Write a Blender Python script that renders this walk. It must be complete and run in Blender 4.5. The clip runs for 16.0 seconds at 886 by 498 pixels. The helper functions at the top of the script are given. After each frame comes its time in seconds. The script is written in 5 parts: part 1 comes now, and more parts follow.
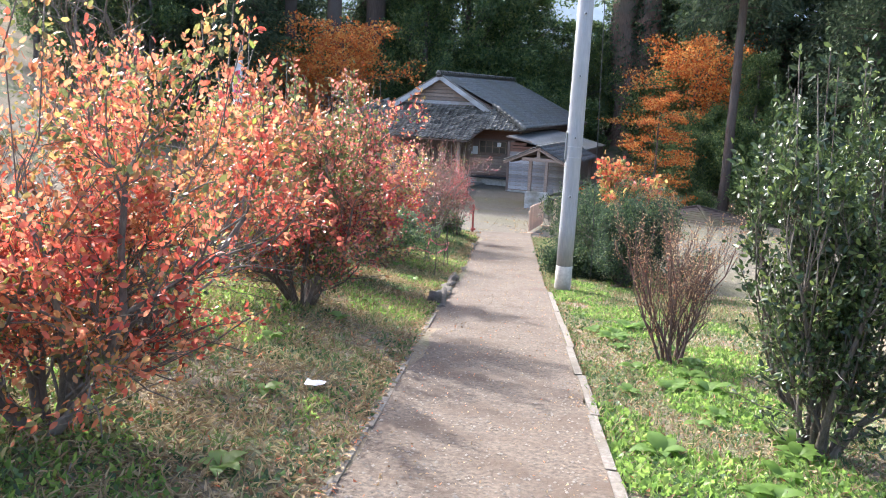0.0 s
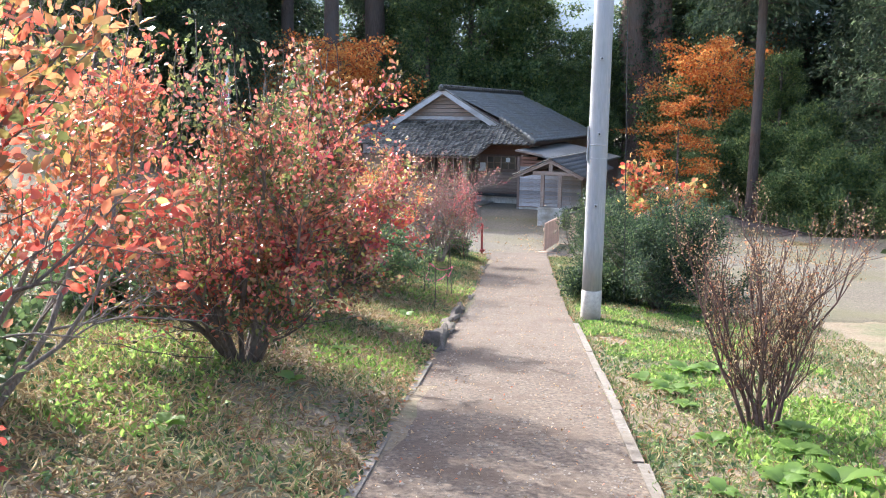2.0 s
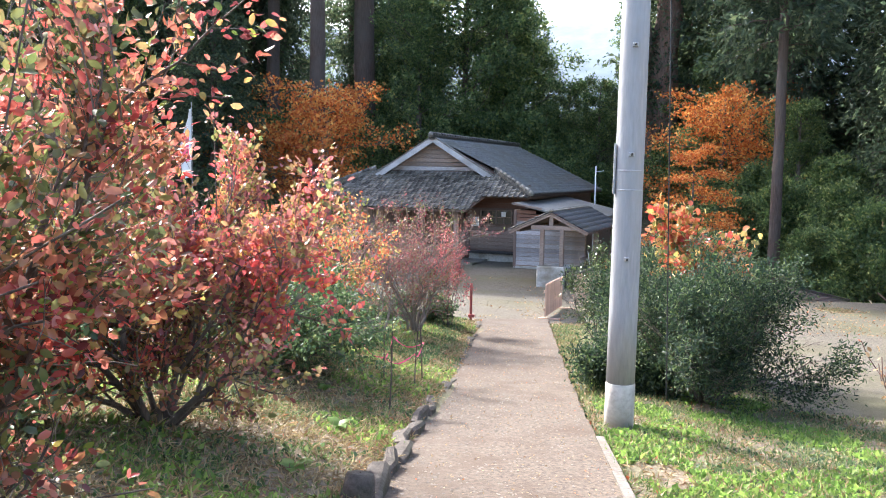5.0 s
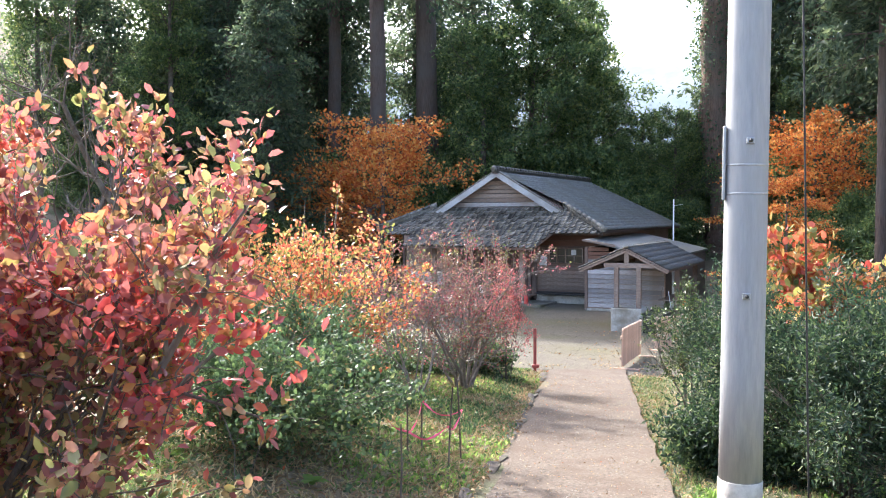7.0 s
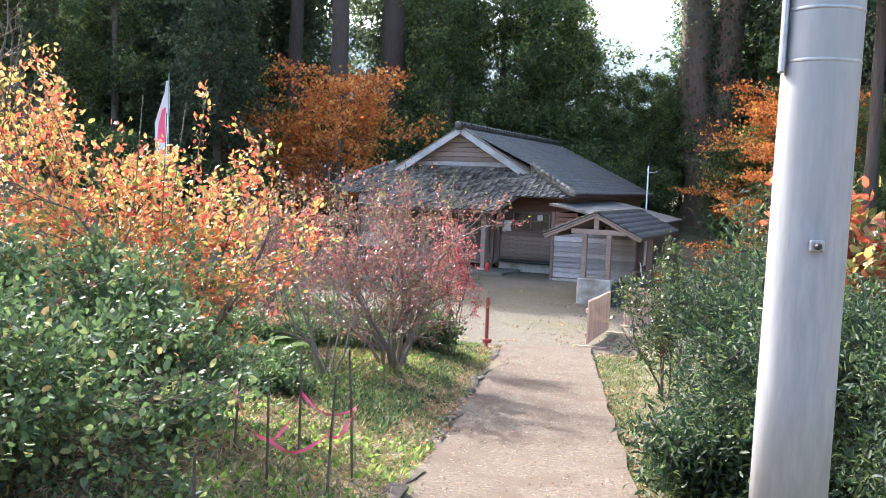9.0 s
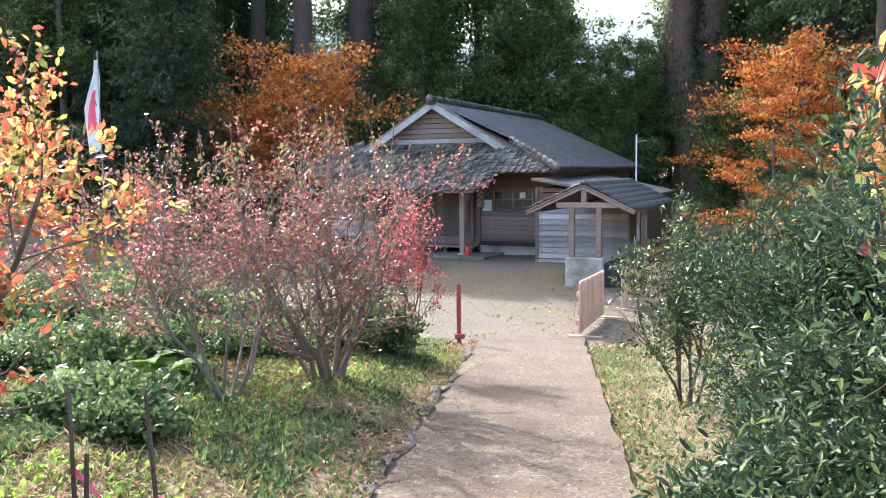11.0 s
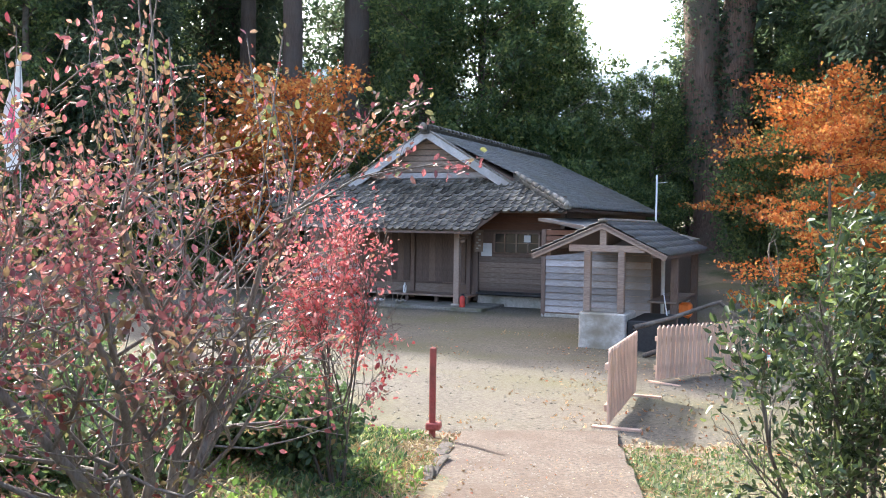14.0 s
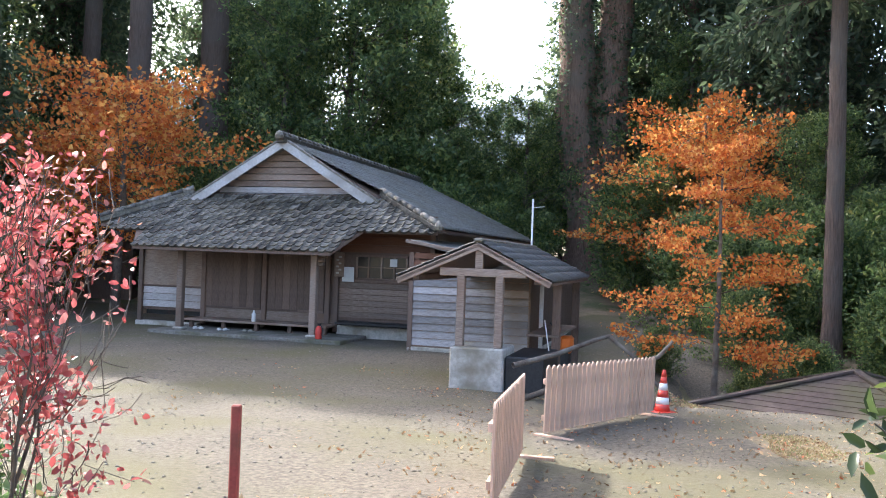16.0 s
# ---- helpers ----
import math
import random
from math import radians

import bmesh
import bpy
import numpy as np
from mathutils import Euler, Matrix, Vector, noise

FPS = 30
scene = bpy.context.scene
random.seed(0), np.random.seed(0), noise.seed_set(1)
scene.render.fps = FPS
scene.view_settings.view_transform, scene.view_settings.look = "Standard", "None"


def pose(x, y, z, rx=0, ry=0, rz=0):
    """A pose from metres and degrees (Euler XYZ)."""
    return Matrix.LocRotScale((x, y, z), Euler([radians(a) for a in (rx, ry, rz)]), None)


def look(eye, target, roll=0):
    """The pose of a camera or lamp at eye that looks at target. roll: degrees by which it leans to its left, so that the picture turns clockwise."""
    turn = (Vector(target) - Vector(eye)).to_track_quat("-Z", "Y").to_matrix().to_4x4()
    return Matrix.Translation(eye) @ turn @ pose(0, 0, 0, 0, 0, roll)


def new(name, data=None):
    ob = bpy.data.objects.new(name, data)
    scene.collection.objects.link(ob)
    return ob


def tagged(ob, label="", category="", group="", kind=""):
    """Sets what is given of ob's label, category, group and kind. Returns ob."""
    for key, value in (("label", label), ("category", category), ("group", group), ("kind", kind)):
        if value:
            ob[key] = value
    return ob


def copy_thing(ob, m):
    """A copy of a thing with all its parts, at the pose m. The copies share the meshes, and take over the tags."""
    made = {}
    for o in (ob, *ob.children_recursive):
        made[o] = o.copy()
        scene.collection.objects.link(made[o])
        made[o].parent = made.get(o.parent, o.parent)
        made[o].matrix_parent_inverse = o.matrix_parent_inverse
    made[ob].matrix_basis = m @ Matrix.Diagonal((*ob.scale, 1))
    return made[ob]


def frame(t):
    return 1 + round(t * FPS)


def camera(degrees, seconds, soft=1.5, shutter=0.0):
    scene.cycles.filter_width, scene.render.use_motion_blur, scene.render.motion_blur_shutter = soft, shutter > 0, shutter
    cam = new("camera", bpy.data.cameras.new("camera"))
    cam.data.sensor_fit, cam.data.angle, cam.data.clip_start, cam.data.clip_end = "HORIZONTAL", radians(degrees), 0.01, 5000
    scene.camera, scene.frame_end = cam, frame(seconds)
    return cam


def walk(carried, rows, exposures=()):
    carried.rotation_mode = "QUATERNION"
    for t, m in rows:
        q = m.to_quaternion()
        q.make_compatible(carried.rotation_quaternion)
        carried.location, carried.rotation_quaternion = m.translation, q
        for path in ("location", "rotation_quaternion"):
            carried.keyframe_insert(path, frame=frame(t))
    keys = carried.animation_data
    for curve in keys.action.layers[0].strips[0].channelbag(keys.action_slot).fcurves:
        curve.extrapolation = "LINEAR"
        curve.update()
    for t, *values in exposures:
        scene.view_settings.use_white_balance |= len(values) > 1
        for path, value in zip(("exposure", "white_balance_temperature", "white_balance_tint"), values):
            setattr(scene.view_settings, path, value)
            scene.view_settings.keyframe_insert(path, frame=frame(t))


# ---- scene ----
cam = camera(55.0, 16.0, 1.0)
METRES, EYE, TILT, LEAN, TURN = 18.0, 1.58, 0.0, 0.0, 7.5
ROWS = [
    (0.0, 0.0, 0.0, 0.0, 0.52, -10.73, -2.73),
    (0.5, 0.0029, 0.032, -0.005, -0.59, -9.27, -1.98),
    (1.0, 0.0056, 0.0603, -0.0107, 0.18, -10.14, -2.93),
    (1.5, 0.0052, 0.0923, -0.0157, 1.48, -10.48, -2.1),
    (2.0, 0.0088, 0.1231, -0.0209, 1.01, -9.18, -0.45),
    (2.5, 0.0109, 0.1555, -0.0247, 0.92, -7.75, 0.22),
    (3.0, 0.0134, 0.1865, -0.0281, 1.7, -6.25, 0.74),
    (3.5, 0.0156, 0.2164, -0.0314, 1.18, -4.94, -1.08),
    (4.0, 0.0172, 0.2475, -0.0365, 0.56, -6.42, -0.75),
    (6.5, 0.0323, 0.3946, -0.0538, 3.63, -2.4, -0.61),
    (7.0, 0.0346, 0.4267, -0.058, 5.64, -2.27, 0.04),
    (7.5, 0.0406, 0.4569, -0.0626, 6.5, -2.88, -0.31),
    (8.0, 0.042, 0.486, -0.0667, 5.17, -5.25, -0.23),
    (8.5, 0.0461, 0.5156, -0.0714, 4.31, -6.02, -0.08),
    (9.0, 0.0474, 0.5482, -0.0749, 3.72, -4.4, -2.11),
    (11.5, 0.0639, 0.6995, -0.0952, 2.71, -5.19, 1.15),
    (12.0, 0.0656, 0.7299, -0.0984, 3.09, -4.78, 0.85),
    (12.5, 0.0674, 0.7621, -0.1012, 2.43, -3.22, -0.46),
    (13.0, 0.0689, 0.796, -0.1044, 1.29, -2.24, -0.93),
    (13.5, 0.0679, 0.8277, -0.1078, 2.17, -2.5, -0.62),
    (14.0, 0.0677, 0.8597, -0.1096, 3.02, -1.73, -0.78),
    (14.5, 0.0683, 0.8919, -0.1125, 1.46, -1.67, -0.22),
    (15.0, 0.071, 0.9245, -0.1153, -0.18, -2.24, -0.74),
    (15.5, 0.0749, 0.9569, -0.1177, -2.76, -2.25, -0.37),
    (16.0, 0.079, 0.988, -0.1198, -5.68, 0.52, -2.02),
]
walk(cam, [(t, pose(0, 0, EYE, TILT, LEAN, TURN) @ pose(METRES * x, METRES * y, METRES * z, 90 + pitch, roll, yaw)) for t, x, y, z, yaw, pitch, roll in ROWS],
     [(0.0, 2.28, 6050, 10), (4.0, 2.36, 6150, 10), (8.0, 2.48, 6250, 10), (16.0, 2.48, 6300, 10)])

# ---- light ----
SUN_EL, SUN_AZ = 38.0, 48.0  # degrees up, and degrees left of +y
sun_way = Vector((-math.sin(radians(SUN_AZ)) * math.cos(radians(SUN_EL)), math.cos(radians(SUN_AZ)) * math.cos(radians(SUN_EL)), math.sin(radians(SUN_EL))))
sun = new("sun", bpy.data.lights.new("sun", "SUN"))
sun.data.energy, sun.data.angle, sun.data.color = 2.3, radians(0.6), (1.0, 0.96, 0.90)
sun.matrix_world = look(sun_way * 100, (0, 0, 0))
world = bpy.data.worlds.new("sky")
scene.world = world
world.use_nodes = True
wn = world.node_tree
sky = wn.nodes.new("ShaderNodeTexSky")
sky.sky_type, sky.sun_disc = "NISHITA", False
sky.sun_elevation, sky.sun_rotation = radians(SUN_EL), radians(-SUN_AZ)
sky.air_density, sky.dust_density = 0.8, 4.0
wn.nodes["Background"].inputs["Strength"].default_value = 0.15
wn.links.new(sky.outputs[0], wn.nodes["Background"].inputs["Color"])

# ---- materials ----


def nodes_of(name):
    m = bpy.data.materials.new(name)
    m.use_nodes = True
    nt = m.node_tree
    return m, nt, nt.nodes["Principled BSDF"]


def ramp_of(nt, stops, source):
    r = nt.nodes.new("ShaderNodeValToRGB")
    e = r.color_ramp.elements
    while len(e) < len(stops):
        e.new(0.5)
    for k, (p, c) in enumerate(stops):
        e[k].position, e[k].color = p, (*c, 1)
    nt.links.new(source, r.inputs[0])
    return r.outputs[0]


def noise_of(nt, scale, detail=6.0, rough=0.6, stretch=None, coord="Object"):
    tc = nt.nodes.new("ShaderNodeTexCoord")
    n = nt.nodes.new("ShaderNodeTexNoise")
    n.inputs["Scale"].default_value, n.inputs["Detail"].default_value, n.inputs["Roughness"].default_value = scale, detail, rough
    out = tc.outputs[coord]
    if stretch:
        mp = nt.nodes.new("ShaderNodeMapping")
        mp.inputs["Scale"].default_value = stretch
        nt.links.new(out, mp.inputs[0])
        out = mp.outputs[0]
    nt.links.new(out, n.inputs["Vector"])
    return n.outputs["Fac"]


def mixed(nt, fac, a, b, mode="MIX"):
    n = nt.nodes.new("ShaderNodeMix")
    n.data_type, n.blend_type = "RGBA", mode
    for sock, v in ((n.inputs[0], fac), (n.inputs[6], a), (n.inputs[7], b)):
        if hasattr(v, "links"):
            nt.links.new(v, sock)
        elif isinstance(v, tuple):
            sock.default_value = (*v, 1)
        else:
            sock.default_value = v
    return n.outputs[2]


def bumped(nt, bsdf, height, strength, dist):
    b = nt.nodes.new("ShaderNodeBump")
    b.inputs["Strength"].default_value, b.inputs["Distance"].default_value = strength, dist
    nt.links.new(height, b.inputs["Height"])
    nt.links.new(b.outputs[0], bsdf.inputs["Normal"])


def surface(name, c1, c2, c3=None, scale=8.0, big=0.7, rough=0.85, bump=0.4, dist=0.01, stretch=None, metal=0.0, each=0.0):
    """A surface with grain at one scale and stains at another; each: how far pieces differ from one another."""
    m, nt, b = nodes_of(name)
    fine = noise_of(nt, scale, 8, 0.65, stretch)
    wide = noise_of(nt, big, 4, 0.55)
    col = ramp_of(nt, [(0.32, c1), (0.68, c2)], fine)
    if c3:
        w = nt.nodes.new("ShaderNodeMapRange")
        w.inputs[1].default_value, w.inputs[2].default_value = 0.45, 0.68
        nt.links.new(wide, w.inputs[0])
        col = mixed(nt, w.outputs[0], col, c3)
    if each:
        oi = nt.nodes.new("ShaderNodeObjectInfo")
        v = ramp_of(nt, [(0.0, (1 - each,) * 3), (1.0, (1 + each * 0.6,) * 3)], oi.outputs["Random"])
        col = mixed(nt, 1.0, col, v, "MULTIPLY")
    nt.links.new(col, b.inputs["Base Color"])
    b.inputs["Roughness"].default_value, b.inputs["Metallic"].default_value = rough, metal
    bumped(nt, b, fine, bump, dist)
    return m


def leaf_material(name, stops, gloss=0.45, through_light=0.45, patch=None, patch_scale=0.9, patch_from=0.46):
    """Leaves: each its own colour out of the stops, some light passing through; patch: a second set of colours in clusters."""
    m, nt, b = nodes_of(name)
    g = nt.nodes.new("ShaderNodeNewGeometry")
    col = ramp_of(nt, stops, g.outputs["Random Per Island"])
    if patch:
        other = ramp_of(nt, patch, g.outputs["Random Per Island"])
        w = nt.nodes.new("ShaderNodeMapRange")
        w.inputs[1].default_value, w.inputs[2].default_value = patch_from, patch_from + 0.1
        nt.links.new(noise_of(nt, patch_scale, 2, 0.5), w.inputs[0])
        col = mixed(nt, w.outputs[0], col, other)
    nt.links.new(col, b.inputs["Base Color"])
    b.inputs["Roughness"].default_value = gloss
    t = nt.nodes.new("ShaderNodeBsdfTranslucent")
    nt.links.new(col, t.inputs[0])
    s = nt.nodes.new("ShaderNodeMixShader")
    s.inputs[0].default_value = through_light
    nt.links.new(b.outputs[0], s.inputs[1])
    nt.links.new(t.outputs[0], s.inputs[2])
    nt.links.new(s.outputs[0], nt.nodes["Material Output"].inputs["Surface"])
    return m


M_PATH = surface("worn_concrete", (0.046, 0.035, 0.026), (0.20, 0.153, 0.113), (0.09, 0.062, 0.042), 34, 2.6, 0.95, 0.9, 0.014)
M_KERB = surface("kerb_stone", (0.045, 0.037, 0.03), (0.15, 0.122, 0.10), (0.05, 0.055, 0.025), 14, 2.5, 0.95, 0.9, 0.02)
M_YARD = surface("yard_gravel", (0.05, 0.042, 0.03), (0.178, 0.152, 0.113), (0.10, 0.09, 0.042), 22, 0.42, 0.95, 0.8, 0.03)
M_OLDWOOD = surface("weathered_grey_brown_wood", (0.17, 0.115, 0.085), (0.40, 0.31, 0.25), (0.23, 0.145, 0.10), 30, 1.1, 0.8, 0.6, 0.006, (0.25, 4, 4), each=0.35)
M_PALEWOOD = surface("silvered_pale_wood", (0.27, 0.245, 0.235), (0.62, 0.58, 0.565), (0.36, 0.30, 0.26), 30, 1.6, 0.75, 0.6, 0.005, (0.25, 4, 4), each=0.45)
M_BROWNWOOD = surface("dark_brown_wood", (0.085, 0.052, 0.038), (0.22, 0.147, 0.112), (0.17, 0.118, 0.094), 26, 1.3, 0.7, 0.5, 0.005, (4, 4, 0.3), each=0.35)
M_REDBROWN = surface("reddish_plank_wood", (0.13, 0.055, 0.03), (0.22, 0.10, 0.06), None, 20, 1.0, 0.75, 0.4, 0.005, (0.3, 4, 4), each=0.2)
M_BARGE = surface("whitewashed_bargeboard", (0.40, 0.39, 0.385), (0.58, 0.565, 0.56), (0.30, 0.285, 0.27), 18, 1.4, 0.7, 0.4, 0.004)
M_TILE = surface("aged_roof_tile", (0.04, 0.034, 0.028), (0.27, 0.25, 0.215), (0.085, 0.074, 0.05), 16, 2.6, 0.42, 0.7, 0.012, each=0.75)
M_SLATE = surface("smooth_grey_tile", (0.11, 0.108, 0.10), (0.27, 0.265, 0.25), (0.17, 0.16, 0.13), 12, 0.9, 0.55, 0.5, 0.006)
M_CONCRETE = surface("stained_concrete", (0.38, 0.35, 0.305), (0.62, 0.58, 0.52), (0.25, 0.22, 0.165), 14, 1.9, 0.9, 0.5, 0.008)
M_SLAB = surface("worn_dark_concrete", (0.14, 0.125, 0.105), (0.30, 0.275, 0.24), (0.12, 0.115, 0.07), 18, 1.6, 0.95, 0.6, 0.008)
M_FENCE = surface("fresh_fence_wood", (0.52, 0.33, 0.235), (0.68, 0.47, 0.35), None, 22, 1.5, 0.7, 0.3, 0.004, (4, 4, 0.3), each=0.18)
M_POLE = surface("painted_steel_pole", (0.26, 0.268, 0.278), (0.36, 0.368, 0.378), (0.29, 0.295, 0.295), 12, 1.1, 0.5, 0.15, 0.002, (3, 3, 0.4))
M_GALV = surface("galvanised_steel", (0.30, 0.31, 0.32), (0.42, 0.43, 0.44), None, 25, 1.1, 0.4, 0.1, 0.002, metal=0.6)
# Iron and black parts; also the strip painting shade in the vent gap.
M_DARK = surface("dark_iron_and_gap_shade", (0.015, 0.015, 0.016), (0.035, 0.035, 0.036), None, 25, 1.1, 0.5, 0.2, 0.002)
M_RUST = surface("rusty_red_paint", (0.26, 0.045, 0.04), (0.40, 0.085, 0.07), (0.16, 0.06, 0.04), 24, 4, 0.7, 0.3, 0.003)
M_BARK = surface("shrub_bark", (0.05, 0.038, 0.03), (0.15, 0.118, 0.092), (0.21, 0.185, 0.155), 26, 3.0, 0.9, 0.8, 0.012, (3, 3, 0.7))
M_PALEBARK = surface("pale_lichened_bark", (0.11, 0.09, 0.075), (0.27, 0.24, 0.21), (0.17, 0.14, 0.11), 24, 4.0, 0.9, 0.7, 0.008, (3, 3, 0.8))
M_TWIG = surface("reddish_twig_bark", (0.06, 0.035, 0.028), (0.17, 0.105, 0.082), None, 30, 3.0, 0.85, 0.4, 0.004)
M_OLDBARK = surface("broad_reddish_bark", (0.10, 0.06, 0.042), (0.28, 0.18, 0.13), (0.15, 0.13, 0.10), 6, 0.6, 0.95, 1.0, 0.08, (4, 4, 0.4))
M_DARKTILE = surface("dark_shelter_tile", (0.07, 0.068, 0.066), (0.17, 0.165, 0.16), (0.10, 0.095, 0.08), 12, 1.2, 0.55, 0.4, 0.006)
M_CEDARBARK = surface("cedar_bark", (0.06, 0.04, 0.032), (0.16, 0.11, 0.085), (0.12, 0.10, 0.085), 9, 0.5, 0.9, 1.0, 0.04, (5, 5, 0.35))
M_BLACKTIN = surface("dark_brown_tin_roof", (0.045, 0.03, 0.026), (0.10, 0.07, 0.06), (0.075, 0.07, 0.03), 8, 0.9, 0.7, 0.3, 0.006)
M_PAPER = surface("white_paper", (0.72, 0.72, 0.70), (0.82, 0.82, 0.80), None, 12, 1.5, 0.8, 0.1, 0.002)
M_RED = surface("red_plastic", (0.55, 0.045, 0.03), (0.68, 0.07, 0.05), None, 12, 2.5, 0.4, 0.05, 0.002)
M_WHITE = surface("white_plastic", (0.72, 0.70, 0.68), (0.82, 0.80, 0.78), None, 12, 2.5, 0.4, 0.05, 0.002)
M_ORANGE = surface("orange_plastic", (0.75, 0.16, 0.03), (0.85, 0.22, 0.04), None, 12, 2.5, 0.4, 0.05, 0.002)
M_PINK = surface("pink_tape", (0.85, 0.09, 0.20), (0.95, 0.16, 0.28), None, 12, 2.5, 0.5, 0.05, 0.002)
M_GLASS = bpy.data.materials.new("dark_window_glass")
M_GLASS.use_nodes = True
gb = M_GLASS.node_tree.nodes["Principled BSDF"]
gb.inputs["Base Color"].default_value, gb.inputs["Roughness"].default_value = (0.03, 0.028, 0.027, 1), 0.12
# Distant haze is painted into the hill's blue-grey base colour.
M_FAR = surface("far_hill_painted_haze", (0.16, 0.20, 0.22), (0.24, 0.28, 0.30), None, 0.05, 0.02, 1.0, 0.2, 1.0)
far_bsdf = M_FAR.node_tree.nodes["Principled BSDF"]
# Faint emission stands in for bright hazy air before the hill.
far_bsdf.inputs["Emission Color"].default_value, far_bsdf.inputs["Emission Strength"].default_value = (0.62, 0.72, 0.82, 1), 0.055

DEEP = (0.27, 0.03, 0.045)
LIME, GREEN = (0.28, 0.32, 0.06), (0.10, 0.16, 0.04)
L_MIXED = leaf_material("autumn_leaf_red_orange", [(0.0, (0.12, 0.045, 0.05)), (0.2, (0.32, 0.07, 0.07)), (0.42, (0.54, 0.085, 0.08)), (0.58, (0.58, 0.16, 0.13)), (0.74, (0.60, 0.27, 0.19)), (0.86, (0.56, 0.32, 0.13)), (0.94, LIME), (1.0, GREEN)], 0.2, 0.5,
                        [(0.0, (0.08, 0.09, 0.045)), (0.3, (0.13, 0.17, 0.055)), (0.5, (0.26, 0.25, 0.09)), (0.64, (0.40, 0.17, 0.11)), (0.82, (0.46, 0.10, 0.085)), (1.0, (0.58, 0.27, 0.21))], 1.7, 0.40)
L_RED = leaf_material("autumn_leaf_red", [(0.0, (0.28, 0.11, 0.12)), (0.3, (0.48, 0.13, 0.13)), (0.55, (0.60, 0.075, 0.07)), (0.8, (0.62, 0.18, 0.13)), (0.92, (0.58, 0.25, 0.09)), (1.0, LIME)], 0.2, 0.5,
                      [(0.0, (0.16, 0.06, 0.06)), (0.25, (0.34, 0.13, 0.12)), (0.45, (0.46, 0.24, 0.15)), (0.62, (0.30, 0.27, 0.10)), (0.8, (0.14, 0.18, 0.06)), (1.0, (0.55, 0.30, 0.14))], 1.5, 0.40)
L_CORAL = leaf_material("autumn_leaf_coral_orange", [(0.0, (0.20, 0.06, 0.05)), (0.2, (0.46, 0.09, 0.07)), (0.42, (0.62, 0.12, 0.075)), (0.64, (0.64, 0.19, 0.12)), (0.82, (0.64, 0.29, 0.17)), (0.91, (0.56, 0.35, 0.12)), (0.96, LIME), (1.0, GREEN)], 0.2, 0.6,
                        [(0.0, (0.09, 0.10, 0.045)), (0.3, (0.16, 0.18, 0.055)), (0.5, (0.34, 0.26, 0.09)), (0.7, (0.56, 0.22, 0.11)), (1.0, (0.62, 0.14, 0.09))], 1.6, 0.44)
L_YELLOW = leaf_material("autumn_leaf_orange_yellow", [(0.0, (0.50, 0.07, 0.05)), (0.2, (0.58, 0.15, 0.08)), (0.42, (0.60, 0.26, 0.11)), (0.62, (0.58, 0.40, 0.13)), (0.8, (0.34, 0.32, 0.09)), (0.92, (0.18, 0.20, 0.06)), (1.0, GREEN)], 0.35, 0.5)
L_PINK = leaf_material("autumn_leaf_dull_pink", [(0.0, (0.16, 0.06, 0.07)), (0.3, (0.30, 0.10, 0.11)), (0.55, (0.44, 0.15, 0.15)), (0.75, (0.42, 0.22, 0.17)), (0.9, (0.24, 0.20, 0.09)), (1.0, (0.14, 0.17, 0.06))], 0.3, 0.45,
                       [(0.0, DEEP), (0.3, (0.17, 0.09, 0.06)), (0.6, (0.20, 0.2, 0.07)), (0.8, (0.12, 0.16, 0.05)), (1.0, (0.46, 0.18, 0.16))], 1.2)
L_BRIGHTRED = leaf_material("autumn_leaf_bright_red", [(0.0, (0.34, 0.06, 0.06)), (0.5, (0.55, 0.14, 0.14)), (0.8, (0.62, 0.28, 0.25)), (0.92, (0.30, 0.16, 0.10)), (1.0, (0.28, 0.06, 0.07))], 0.3, 0.45)
L_EVER = leaf_material("evergreen_leaf", [(0.0, (0.025, 0.042, 0.018)), (0.5, (0.05, 0.078, 0.03)), (0.8, (0.095, 0.135, 0.045)), (1.0, (0.26, 0.32, 0.09))], 0.28, 0.3)
L_BUSH = leaf_material("dark_bush_leaf", [(0.0, (0.016, 0.034, 0.02)), (0.5, (0.034, 0.066, 0.032)), (0.8, (0.066, 0.112, 0.045)), (1.0, (0.17, 0.22, 0.08))], 0.6, 0.38)
L_FRESH = leaf_material("fresh_green_leaf", [(0.0, (0.11, 0.20, 0.045)), (0.5, (0.21, 0.34, 0.07)), (1.0, (0.36, 0.48, 0.12))], 0.45, 0.6)
L_LEAFY = leaf_material("bush_leaf_green", [(0.0, (0.05, 0.085, 0.04)), (0.5, (0.10, 0.165, 0.065)), (0.85, (0.17, 0.245, 0.09)), (0.95, (0.26, 0.31, 0.12)), (1.0, (0.36, 0.22, 0.10))], 0.5, 0.4)
L_MAPLE = leaf_material("maple_leaf_orange", [(0.0, (0.46, 0.12, 0.04)), (0.35, (0.66, 0.22, 0.06)), (0.75, (0.76, 0.34, 0.09)), (1.0, (0.76, 0.48, 0.15))], 0.4, 0.68)
L_CEDAR = leaf_material("cedar_foliage", [(0.0, (0.055, 0.09, 0.055)), (0.6, (0.10, 0.145, 0.08)), (1.0, (0.18, 0.22, 0.11))], 0.5, 0.68)
L_WOOD = leaf_material("broadleaf_foliage", [(0.0, (0.06, 0.105, 0.045)), (0.5, (0.13, 0.20, 0.075)), (0.9, (0.23, 0.30, 0.10)), (1.0, (0.36, 0.37, 0.12))], 0.3, 0.6)
L_GRASS = leaf_material("grass_blade", [(0.0, (0.085, 0.14, 0.045)), (0.45, (0.17, 0.24, 0.075)), (0.75, (0.29, 0.33, 0.13)), (1.0, (0.42, 0.35, 0.21))], 0.6, 0.4)
